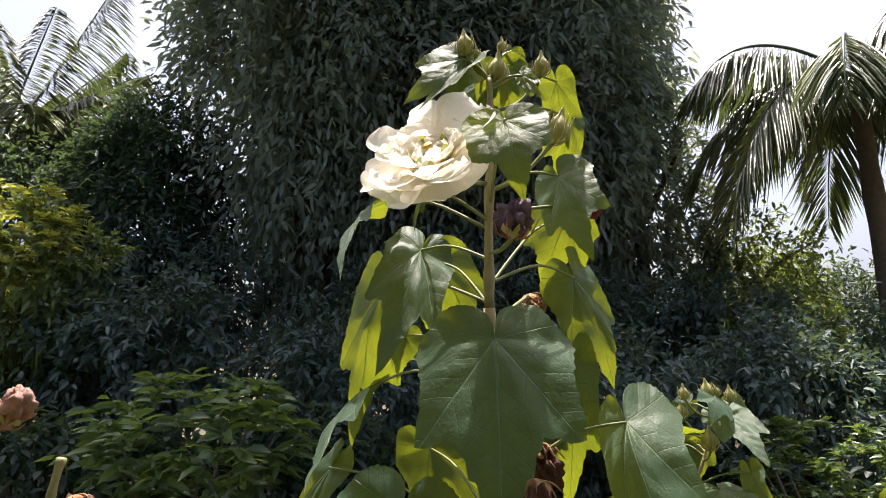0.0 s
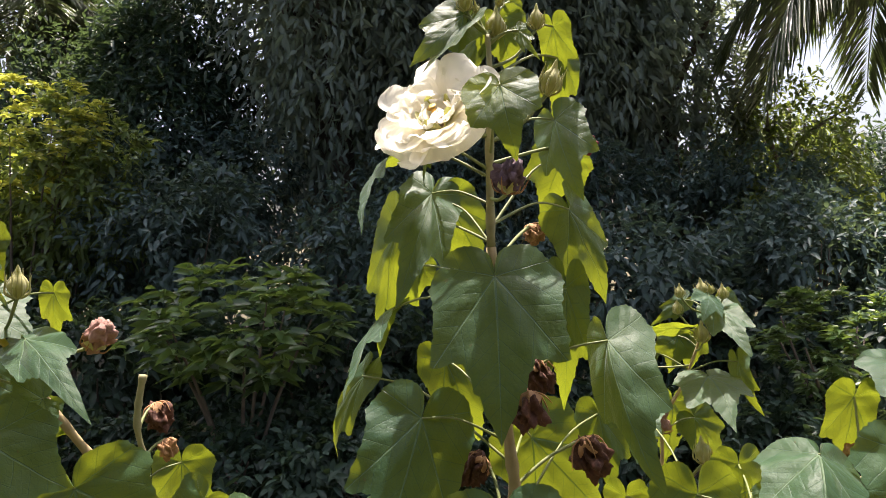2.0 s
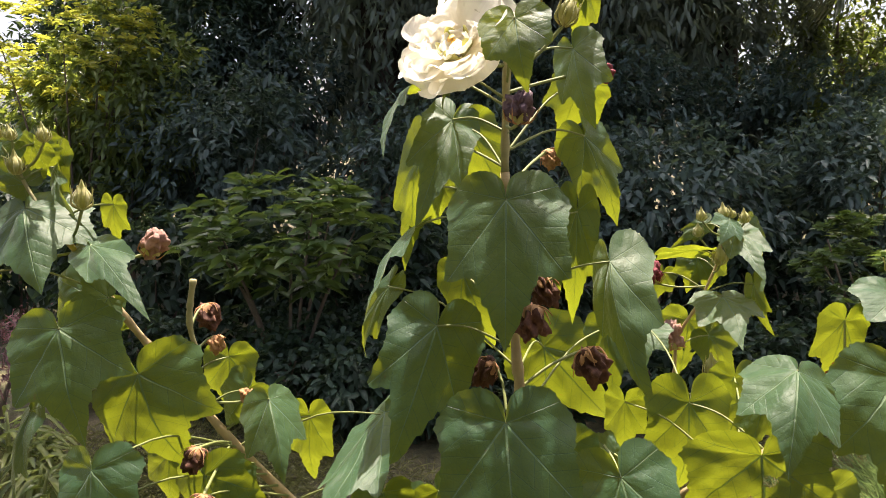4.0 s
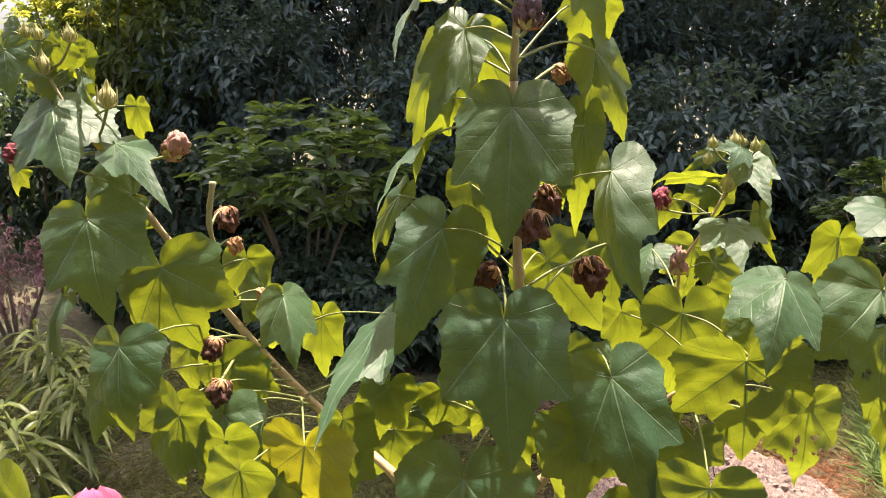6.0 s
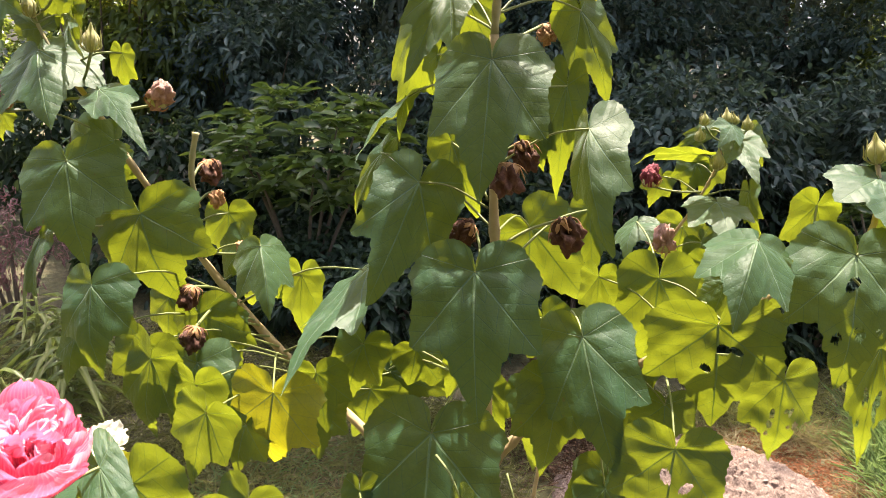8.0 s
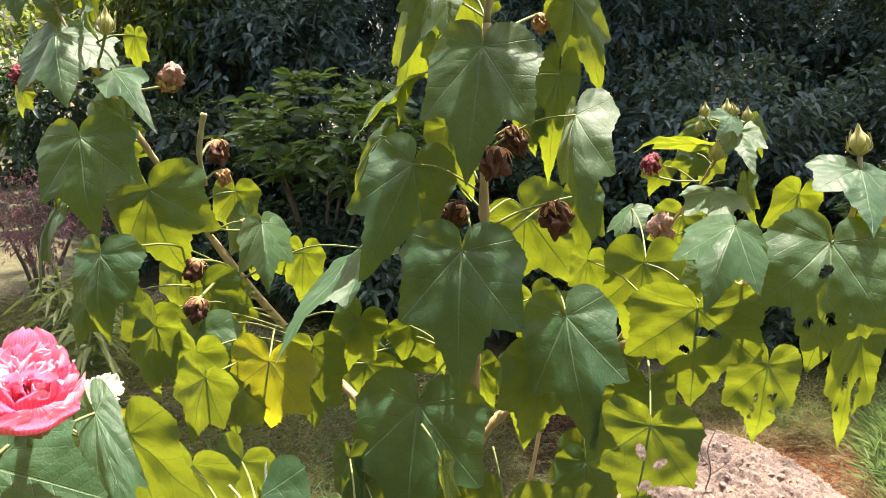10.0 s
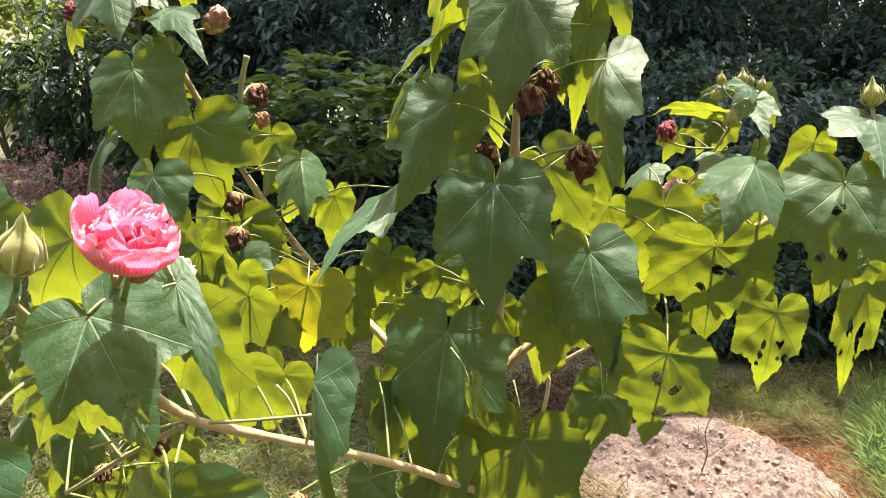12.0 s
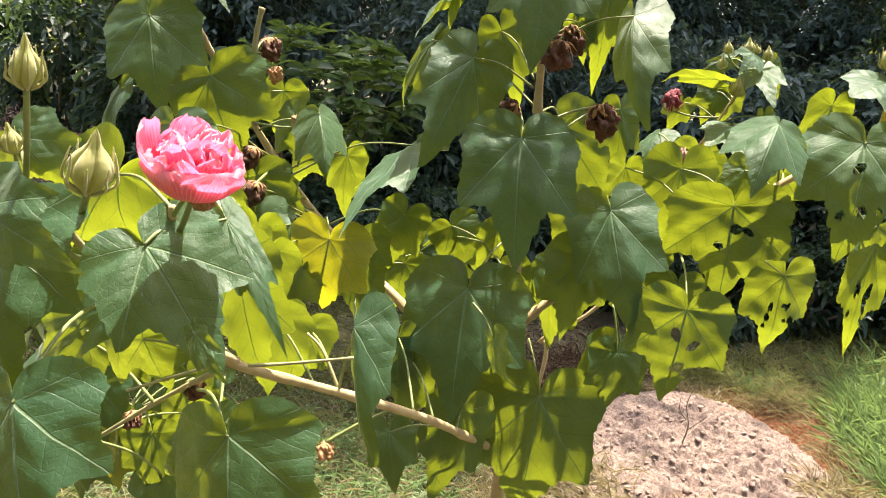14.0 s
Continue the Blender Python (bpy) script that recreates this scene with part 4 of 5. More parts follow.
leaf(shrub, (0.098, 0.835, 1.625), (0.196, 0.881, 1.496), 0.133, (0.059, 0.630, 1.652))
leaf(shrub, (0.193, 0.740, 1.502), (0.138, 0.760, 1.482), 0.062, (0.236, 0.660, 1.468))
leaf(shrub, (0.046, 0.535, 1.626), (0.057, 0.481, 1.463), 0.155, (0.052, 0.610, 1.620), turn=-4, facing=(0.0, -1.0, 0.48))
leaf(shrub, (0.004, 0.540, 1.413), (0.007, 0.482, 1.234), 0.183, (0.049, 0.620, 1.478), facing=(0.0, -1.0, 0.48))
leaf(shrub, (0.053, 0.470, 1.376), (0.093, 0.442, 1.322), 0.065, (0.017, 0.500, 1.408), turn=55)
leaf(shrub, (0.179, 0.593, 1.540), (0.229, 0.540, 1.376), 0.129, (0.165, 0.640, 1.557), turn=8, facing=(0.0, -1.0, 0.48))
leaf(shrub, (0.163, 0.610, 1.792), (0.200, 0.545, 1.645), 0.078, (0.055, 0.620, 1.740), turn=30, fold=0.75, lobes=0.9)
leaf(shrub, (0.202, 0.720, 1.585), (0.209, 0.740, 1.500), 0.054, (0.311, 0.633, 1.532), turn=20)
leaf(shrub, (0.276, 0.950, 1.626), (0.261, 0.900, 1.567), 0.072, (0.294, 0.640, 1.518), turn=40)
leaf(shrub, (0.276, 0.685, 1.599), (0.276, 0.723, 1.462), 0.102, (0.349, 0.621, 1.566), facing=(0.0, -1.0, -0.15))
leaf(shrub, (0.360, 0.780, 1.602), (0.358, 0.806, 1.513), 0.067, (0.327, 0.627, 1.547))
leaf(shrub, (0.353, 0.560, 1.684), (0.315, 0.485, 1.605), 0.098, (0.393, 0.630, 1.606), turn=2, fold=0.4, facing=(0.0, -0.6, 0.8))
leaf(shrub, (0.349, 0.640, 1.614), (0.332, 0.630, 1.557), 0.049, (0.387, 0.627, 1.597))
leaf(shrub, (0.448, 0.670, 1.713), (0.437, 0.700, 1.617), 0.059, (0.439, 0.640, 1.633))
leaf(shrub, (0.408, 0.670, 1.614), (0.411, 0.690, 1.544), 0.069, (0.398, 0.628, 1.606))
leaf(shrub, (0.463, 0.577, 1.673), (0.452, 0.553, 1.524), 0.139, (0.503, 0.640, 1.684), holes=4, fold=0.06, facing=(0.0, -1.0, 0.3))
leaf(shrub, (0.507, 0.660, 1.751), (0.495, 0.575, 1.692), 0.108, (0.510, 0.668, 1.748), turn=-8, facing=(0.0, -0.6, 0.8))
leaf(shrub, (0.555, 0.700, 1.734), (0.572, 0.700, 1.644), 0.067, (0.590, 0.675, 1.720))
leaf(shrub, (0.337, 0.602, 1.569), (0.352, 0.615, 1.423), 0.176, (0.344, 0.620, 1.561), holes=3, fold=0.1, facing=(0.0, -1.0, -0.1))
leaf(shrub, (0.291, 0.530, 1.438), (0.287, 0.545, 1.294), 0.137, (0.292, 0.640, 1.484), holes=6, facing=(0.0, -1.0, 0.05))
leaf(shrub, (0.299, 0.650, 1.436), (0.302, 0.671, 1.358), 0.087, (0.245, 0.660, 1.475))
leaf(shrub, (0.272, 0.690, 1.468), (0.254, 0.690, 1.419), 0.051, (0.245, 0.660, 1.475))
leaf(shrub, (0.240, 0.655, 1.314), (0.220, 0.651, 1.200), 0.101, (0.211, 0.620, 1.397), turn=10)
leaf(shrub, (0.227, 0.600, 1.334), (0.221, 0.600, 1.228), 0.090, (0.211, 0.620, 1.397), turn=-20)
leaf(shrub, (-0.064, 0.580, 1.272), (-0.074, 0.590, 1.171), 0.067, (0.037, 0.520, 1.197), aged=True)
leaf(shrub, (0.127, 0.570, 1.255), (0.128, 0.600, 1.036), 0.185, (0.099, 0.620, 1.322), facing=(0.0, -1.0, 0.0))
leaf(shrub, (0.481, 0.760, 1.447), (0.485, 0.790, 1.304), 0.104, (0.270, 0.650, 1.496), holes=16, lobes=1.0, facing=(0.0, -1.0, -0.15))
leaf(shrub, (0.569, 0.700, 1.530), (0.589, 0.730, 1.345), 0.058, (0.424, 0.633, 1.623), turn=30, holes=16, fold=0.3, lobes=0.9, facing=(0.0, -1.0, -0.1))
leaf(shrub, (0.555, 0.680, 1.559), (0.539, 0.680, 1.523), 0.048, (0.470, 0.640, 1.650))
leaf(shrub, (-0.110, 0.777, 1.382), (-0.171, 0.817, 1.233), 0.096, (0.013, 0.640, 1.454))
leaf(shrub, (-0.102, 0.770, 1.383), (-0.004, 0.780, 1.350), 0.082, (-0.167, 0.703, 1.350))
leaf(shrub, (-0.009, 0.720, 1.437), (0.004, 0.730, 1.372), 0.054, (0.064, 0.620, 1.399))
leaf(shrub, (0.060, 0.726, 1.395), (0.086, 0.751, 1.306), 0.055, (0.066, 0.620, 1.365), turn=10)
leaf(shrub, (0.124, 0.700, 1.389), (0.140, 0.740, 1.259), 0.081, (0.118, 0.647, 1.372), turn=30)
leaf(shrub, (0.153, 0.600, 1.468), (0.145, 0.600, 1.342), 0.095, (0.118, 0.647, 1.372), turn=-12)
leaf(shrub, (-0.057, 0.520, 1.299), (-0.064, 0.553, 1.165), 0.073, (-0.006, 0.437, 1.260))
leaf(shrub, (0.020, 0.520, 1.236), (-0.013, 0.515, 1.078), 0.098, (0.020, 0.487, 1.222), turn=-10)
leaf(shrub, (-0.071, 0.250, 1.457), (-0.028, 0.200, 1.337), 0.062, (-0.098, 0.300, 1.358), turn=32, fold=0.4, lobes=0.6)
leaf(shrub, (-0.185, 0.500, 1.462), (-0.196, 0.530, 1.352), 0.112, (-0.263, 0.700, 1.425), lobes=1.4, aged=True, facing=(0.0, -1.0, -0.15))
leaf(shrub, (-0.111, 0.660, 1.580), (-0.163, 0.470, 1.472), 0.094, (-0.337, 0.725, 1.489), turn=26, facing=(0.0, -0.6, 0.8))
leaf(shrub, (-0.248, 0.760, 1.534), (-0.254, 0.792, 1.420), 0.068, (-0.345, 0.725, 1.497))
leaf(shrub, (-0.253, 0.620, 1.612), (-0.216, 0.570, 1.529), 0.075, (-0.316, 0.710, 1.512), turn=-10, fold=0.5, facing=(0.0, -0.6, 0.8))
leaf(shrub, (-0.322, 0.720, 1.587), (-0.365, 0.741, 1.520), 0.084, (-0.384, 0.706, 1.562))
leaf(shrub, (-0.413, 0.600, 1.647), (-0.368, 0.610, 1.519), 0.154, (-0.427, 0.690, 1.639), facing=(0.0, -1.0, 0.1))
leaf(shrub, (-0.474, 0.546, 1.718), (-0.439, 0.519, 1.588), 0.138, (-0.481, 0.660, 1.721), turn=-4, facing=(0.0, -1.0, 0.48))
leaf(shrub, (-0.458, 0.620, 1.740), (-0.503, 0.600, 1.730), 0.064, (-0.477, 0.657, 1.728))
leaf(shrub, (-0.517, 0.660, 1.712), (-0.497, 0.680, 1.638), 0.084, (-0.461, 0.665, 1.699))
leaf(shrub, (-0.576, 0.640, 1.852), (-0.514, 0.575, 1.753), 0.138, (-0.564, 0.658, 1.844), fold=0.3, facing=(0.0, -0.6, 0.8))
leaf(shrub, (-0.567, 0.690, 1.904), (-0.485, 0.607, 1.844), 0.036, (-0.591, 0.660, 1.889), turn=20)
leaf(shrub, (-0.594, 0.700, 1.939), (-0.591, 0.718, 1.889), 0.064, (-0.604, 0.660, 1.919))
leaf(shrub, (-0.652, 0.680, 1.952), (-0.691, 0.691, 1.930), 0.055, (-0.604, 0.660, 1.919))
leaf(shrub, (-0.549, 0.700, 1.731), (-0.602, 0.716, 1.691), 0.092, (-0.461, 0.665, 1.699))
leaf(shrub, (-0.566, 0.700, 1.918), (-0.561, 0.720, 1.808), 0.047, (-0.596, 0.660, 1.900), turn=35)
leaf(shrub, (-0.473, 0.670, 1.855), (-0.480, 0.690, 1.791), 0.040, (-0.551, 0.657, 1.830))
leaf(shrub, (-0.486, 0.636, 1.804), (-0.348, 0.530, 1.730), 0.067, (-0.506, 0.651, 1.778), fold=0.2, lobes=0.75, facing=(0.0, -0.6, 0.8))
leaf(shrub, (-0.595, 0.670, 1.882), (-0.666, 0.690, 1.911), 0.049, (-0.586, 0.660, 1.878))
leaf(shrub, (-0.584, 0.680, 1.929), (-0.586, 0.694, 1.889), 0.059, (-0.604, 0.660, 1.919))
leaf(shrub, (-0.570, 0.660, 1.935), (-0.590, 0.673, 1.896), 0.061, (-0.604, 0.660, 1.919))
leaf(shrub, (-0.622, 0.620, 1.925), (-0.597, 0.600, 1.856), 0.070, (-0.601, 0.660, 1.911))
leaf(shrub, (-0.597, 0.660, 1.937), (-0.641, 0.672, 1.912), 0.042, (-0.604, 0.660, 1.919))
leaf(shrub, (-0.643, 0.640, 1.767), (-0.659, 0.653, 1.725), 0.043, (-0.482, 0.656, 1.737))
leaf(shrub, (-0.520, 0.545, 1.617), (-0.543, 0.540, 1.486), 0.063, (-0.400, 0.699, 1.588), turn=38)
leaf(shrub, (-0.386, 0.460, 1.590), (-0.373, 0.445, 1.485), 0.090, (-0.345, 0.725, 1.497))
leaf(shrub, (-0.446, 0.500, 1.503), (-0.461, 0.500, 1.436), 0.053, (-0.305, 0.727, 1.456))
leaf(shrub, (-0.344, 0.500, 1.487), (-0.368, 0.533, 1.360), 0.075, (-0.258, 0.730, 1.407))
leaf(shrub, (-0.287, 0.500, 1.458), (-0.301, 0.532, 1.332), 0.075, (-0.219, 0.720, 1.380))
leaf(shrub, (-0.334, 0.660, 1.484), (-0.309, 0.670, 1.399), 0.071, (-0.313, 0.727, 1.464))
leaf(shrub, (-0.424, 0.680, 1.505), (-0.431, 0.690, 1.414), 0.082, (-0.345, 0.725, 1.497))
leaf(shrub, (-0.221, 0.500, 1.415), (-0.237, 0.500, 1.346), 0.072, (-0.157, 0.700, 1.344))
leaf(shrub, (-0.182, 0.420, 1.368), (-0.208, 0.447, 1.260), 0.085, (-0.100, 0.310, 1.351))
leaf(shrub, (-0.188, 0.230, 1.509), (-0.163, 0.269, 1.367), 0.082, (-0.189, 0.153, 1.479))
leaf(shrub, (-0.163, 0.160, 1.569), (-0.089, 0.120, 1.481), 0.032, (-0.186, 0.125, 1.550), fold=0.45, facing=(0.0, -0.55, 0.85))
leaf(shrub, (-0.191, 0.093, 1.560), (-0.105, 0.052, 1.495), 0.102, (-0.185, 0.118, 1.570), fold=0.06, bow=0.03, lobes=1.3, sides=(1.0, 0.94), facing=(0.0, -0.6, 0.8))
leaf(shrub, (-0.128, 0.050, 1.521), (-0.094, 0.030, 1.498), 0.023, (-0.186, 0.160, 1.470), turn=10)
leaf(shrub, (-0.258, 0.160, 1.592), (-0.325, 0.200, 1.501), 0.084, (-0.183, 0.116, 1.583), facing=(0.0, -1.0, -0.15))
leaf(shrub, (-0.295, 0.100, 1.622), (-0.263, 0.118, 1.586), 0.057, (-0.246, 0.052, 1.599))
leaf(shrub, (-0.230, 0.000, 1.602), (-0.160, -0.011, 1.577), 0.060, (-0.246, 0.052, 1.599))
leaf(shrub, (-0.193, -0.030, 1.499), (-0.160, -0.045, 1.408), 0.102, (-0.229, 0.120, 1.508))
leaf(shrub, (-0.119, 0.085, 1.425), (-0.087, 0.055, 1.322), 0.124, (-0.206, 0.200, 1.387), facing=(0.0, -1.0, -0.15))
leaf(shrub, (-0.149, 0.130, 1.398), (-0.210, 0.150, 1.327), 0.044, (-0.181, 0.203, 1.413))
leaf(shrub, (-0.297, 0.200, 1.453), (-0.384, 0.225, 1.366), 0.055, (-0.196, 0.170, 1.452), holes=6)
leaf(shrub, (-0.285, 0.140, 1.525), (-0.283, 0.150, 1.476), 0.037, (-0.229, 0.120, 1.508))
leaf(shrub, (-0.330, 0.300, 1.269), (-0.356, 0.300, 1.187), 0.046, (-0.347, 0.240, 1.276))
leaf(shrub, (-0.255, 0.190, 1.434), (-0.239, 0.207, 1.376), 0.073, (-0.188, 0.205, 1.408))
leaf(shrub, (-0.361, 0.250, 1.388), (-0.399, 0.261, 1.308), 0.071, (-0.264, 0.223, 1.347))
leaf(shrub, (-0.289, 0.220, 1.438), (-0.312, 0.234, 1.354), 0.071, (-0.194, 0.207, 1.403))
leaf(shrub, (-0.386, 0.300, 1.305), (-0.374, 0.300, 1.218), 0.072, (-0.347, 0.240, 1.276))
leaf(shrub, (-0.290, 0.330, 1.272), (-0.295, 0.347, 1.165), 0.074, (-0.347, 0.240, 1.276))
leaf(shrub, (-0.289, 0.280, 1.220), (-0.303, 0.268, 1.149), 0.078, (-0.347, 0.240, 1.276))
leaf(shrub, (-0.191, 0.330, 1.415), (-0.202, 0.350, 1.311), 0.094, (-0.123, 0.300, 1.353))
leaf(shrub, (-0.173, 0.620, 1.437), (-0.156, 0.620, 1.349), 0.081, (-0.239, 0.727, 1.392))
leaf(shrub, (-0.245, 0.450, 1.453), (-0.282, 0.473, 1.343), 0.087, (-0.188, 0.710, 1.362))
leaf(shrub, (-0.360, 0.520, 1.497), (-0.375, 0.535, 1.400), 0.094, (-0.274, 0.729, 1.423))
leaf(shrub, (-0.344, 0.620, 1.507), (-0.307, 0.642, 1.410), 0.094, (-0.321, 0.726, 1.472))
leaf(shrub, (-0.307, 0.740, 1.552), (-0.339, 0.758, 1.477), 0.085, (-0.361, 0.717, 1.523))
leaf(shrub, (-0.250, 0.030, 1.578), (-0.211, 0.000, 1.476), 0.110, (-0.225, 0.140, 1.481), turn=8)
leaf(shrub, (-0.049, 0.700, 1.457), (-0.005, 0.718, 1.392), 0.086, (0.063, 0.620, 1.410))
leaf(shrub, (0.026, 0.660, 1.469), (-0.001, 0.677, 1.395), 0.052, (0.061, 0.620, 1.454))
leaf(shrub, (0.128, 0.680, 1.426), (0.164, 0.680, 1.319), 0.096, (0.159, 0.656, 1.408))
leaf(shrub, (0.273, 0.700, 1.399), (0.255, 0.707, 1.316), 0.097, (0.202, 0.658, 1.441))
leaf(shrub, (0.130, 0.720, 1.518), (0.166, 0.737, 1.416), 0.080, (0.059, 0.620, 1.475))
leaf(shrub, (0.185, 0.800, 1.666), (0.200, 0.790, 1.555), 0.063, (0.057, 0.620, 1.588))
leaf(shrub, (0.359, 0.740, 1.582), (0.333, 0.757, 1.496), 0.095, (0.319, 0.630, 1.540))
leaf(shrub, (-0.121, 0.720, 1.375), (-0.133, 0.735, 1.287), 0.104, (-0.177, 0.707, 1.356))
leaf(shrub, (-0.118, 0.660, 1.472), (-0.149, 0.682, 1.364), 0.088, (-0.266, 0.729, 1.415))
leaf(shrub, (-0.184, 0.640, 1.379), (-0.168, 0.626, 1.299), 0.089, (-0.177, 0.707, 1.356))
leaf(shrub, (-0.316, 0.560, 1.461), (-0.292, 0.539, 1.343), 0.097, (-0.250, 0.730, 1.398))
leaf(shrub, (-0.392, 0.580, 1.457), (-0.383, 0.568, 1.371), 0.085, (-0.289, 0.728, 1.439))
leaf(shrub, (-0.080, 0.520, 1.330), (-0.073, 0.539, 1.231), 0.054, (-0.028, 0.400, 1.286))
leaf(shrub, (-0.065, 0.450, 1.225), (-0.043, 0.435, 1.139), 0.072, (0.007, 0.462, 1.241))
leaf(shrub, (-0.342, 0.427, 1.262), (-0.294, 0.449, 1.184), 0.079, (-0.379, 0.353, 1.236), turn=23)
leaf(shrub, (-0.511, 0.403, 1.158), (-0.473, 0.413, 1.098), 0.055, (-0.465, 0.400, 1.145), turn=-5)
leaf(shrub, (-0.513, 0.366, 1.374), (-0.466, 0.361, 1.323), 0.060, (-0.468, 0.395, 1.319), turn=-16)
leaf(shrub, (-0.357, 0.298, 1.237), (-0.353, 0.294, 1.175), 0.053, (-0.366, 0.340, 1.249), turn=1, aged=True)
leaf(shrub, (-0.365, 0.344, 1.369), (-0.396, 0.333, 1.299), 0.066, (-0.335, 0.333, 1.342), turn=-7)
leaf(shrub, (-0.394, 0.304, 1.292), (-0.446, 0.326, 1.196), 0.070, (-0.340, 0.313, 1.274), turn=-3)
leaf(shrub, (-0.497, 0.436, 1.130), (-0.507, 0.421, 1.027), 0.095, (-0.485, 0.407, 1.123), turn=8, holes=4)
leaf(shrub, (-0.301, 0.276, 1.272), (-0.305, 0.285, 1.185), 0.067, (-0.326, 0.300, 1.286), turn=-18)
leaf(shrub, (-0.619, 0.483, 1.185), (-0.686, 0.516, 1.040), 0.087, (-0.485, 0.407, 1.123), turn=16)
leaf(shrub, (-0.374, 0.468, 1.204), (-0.425, 0.487, 1.101), 0.072, (-0.445, 0.393, 1.167), turn=-15)
leaf(shrub, (-0.563, 0.495, 1.221), (-0.601, 0.521, 1.083), 0.104, (-0.445, 0.393, 1.167), turn=-20)
leaf(shrub, (-0.387, 0.334, 1.415), (-0.385, 0.325, 1.357), 0.057, (-0.384, 0.400, 1.376), turn=12, holes=4)
leaf(shrub, (-0.386, 0.495, 1.242), (-0.340, 0.481, 1.161), 0.106, (-0.416, 0.383, 1.200), turn=-22)
leaf(shrub, (-0.346, 0.408, 1.395), (-0.313, 0.426, 1.326), 0.061, (-0.352, 0.390, 1.374), turn=-1, aged=True, holes=4)
leaf(shrub, (-0.366, 0.345, 1.355), (-0.395, 0.370, 1.249), 0.082, (-0.335, 0.333, 1.342), turn=11, holes=4)
leaf(shrub, (-0.406, 0.441, 1.238), (-0.361, 0.436, 1.179), 0.068, (-0.406, 0.380, 1.211), turn=-19)
leaf(shrub, (-0.411, 0.420, 1.310), (-0.373, 0.438, 1.250), 0.061, (-0.425, 0.380, 1.322), turn=-3)
leaf(shrub, (-0.402, 0.465, 1.348), (-0.465, 0.486, 1.252), 0.084, (-0.440, 0.385, 1.321), turn=6, aged=True)
leaf(shrub, (-0.360, 0.745, 1.627), (-0.362, 0.773, 1.529), 0.085, (-0.407, 0.695, 1.601))
leaf(shrub, (-0.529, 0.700, 1.703), (-0.512, 0.718, 1.635), 0.072, (-0.449, 0.673, 1.673))
bud(shrub, (0.024, 0.640, 2.155), (-0.119, -0.104, 0.987), 0.0287, (0.046, 0.630, 2.125), 175)
bud(shrub, (0.055, 0.640, 2.124), (0.040, -0.084, 0.996), 0.0356, (0.046, 0.629, 2.116), 176)
bud(shrub, (0.061, 0.640, 2.159), (-0.076, -0.192, 0.978), 0.0156, (0.046, 0.630, 2.125), 177)
bud(shrub, (0.036, 0.640, 2.151), (-0.177, -0.225, 0.958), 0.0133, (0.046, 0.630, 2.125), 178)
bud(shrub, (0.100, 0.640, 2.132), (0.010, -0.108, 0.994), 0.0277, (0.047, 0.626, 2.088), 179)
bud(shrub, (-0.013, 0.640, 2.086), (-0.201, -0.151, 0.968), 0.0199, (0.046, 0.625, 2.037), 180)
bud(shrub, (0.078, 0.640, 2.080), (0.605, -0.252, 0.755), 0.0119, (0.046, 0.625, 2.052), 181)
bud(shrub, (0.108, 0.630, 2.057), (0.295, -0.075, 0.953), 0.0400, (0.045, 0.625, 2.007), 182)
bud(shrub, (-0.614, 0.650, 1.942), (0.134, -0.138, 0.981), 0.0218, (-0.604, 0.660, 1.919), 183)
bud(shrub, (-0.593, 0.650, 1.940), (-0.141, -0.138, 0.980), 0.0218, (-0.604, 0.660, 1.919), 184)
bud(shrub, (-0.548, 0.650, 1.937), (-0.013, -0.114, 0.993), 0.0264, (-0.596, 0.660, 1.900), 185)
bud(shrub, (-0.592, 0.650, 1.896), (0.050, -0.091, 0.995), 0.0331, (-0.591, 0.660, 1.889), 186)
bud(shrub, (-0.481, 0.617, 1.853), (0.116, -0.080, 0.990), 0.0374, (-0.532, 0.654, 1.808), 187)
bud(shrub, (0.511, 0.680, 1.768), (-0.269, -0.078, 0.960), 0.0386, (0.511, 0.680, 1.768), 188)
bud(shrub, (-0.188, 0.030, 1.611), (0.234, -0.073, 0.970), 0.0410, (-0.237, 0.080, 1.570), 189)
bud(shrub, (-0.200, 0.000, 1.672), (0.112, -0.104, 0.988), 0.0289, (-0.230, 0.030, 1.608), 190)
bud(shrub, (-0.236, 0.030, 1.628), (-0.095, -0.158, 0.983), 0.0190, (-0.239, 0.040, 1.601), 191)
withered(shrub, (0.060, 0.545, 1.963), (0.1, -0.2, 1), 0.0161, WILT_PLUM, "shrunken plum-brown spent flower", (0.044, 0.623, 1.947), 192, 1.15)
withered(shrub, (0.102, 0.750, 1.906), (0.3, -0.2, -1), 0.0140, WILT_TAN, "dry tan spent flower", (0.045, 0.620, 1.871), 193, 0.9)
withered(shrub, (0.166, 0.720, 2.014), (0.8, 0, -0.3), 0.0113, WILT_RED, "small reddish spent flower", (0.044, 0.625, 1.984), 194, 1.15)
withered(shrub, (0.074, 0.560, 1.731), (0, -0.3, -1), 0.0181, WILT_BROWN, "dark brown withered flower", (0.053, 0.620, 1.725), 195, 1.15)
withered(shrub, (0.089, 0.620, 1.753), (0.2, -0.3, -1), 0.0173, WILT_BROWN, "dark brown withered flower", (0.052, 0.620, 1.742), 196, 1.15)
withered(shrub, (0.151, 0.660, 1.651), (0.3, -0.2, -1), 0.0221, WILT_BROWN, "dark brown withered flower", (0.058, 0.620, 1.632), 197, 1.15)
withered(shrub, (0.016, 0.640, 1.647), (-0.5, -0.2, -0.5), 0.0177, WILT_BROWN, "dark brown withered flower", (0.046, 0.600, 1.612), 198, 1.15)
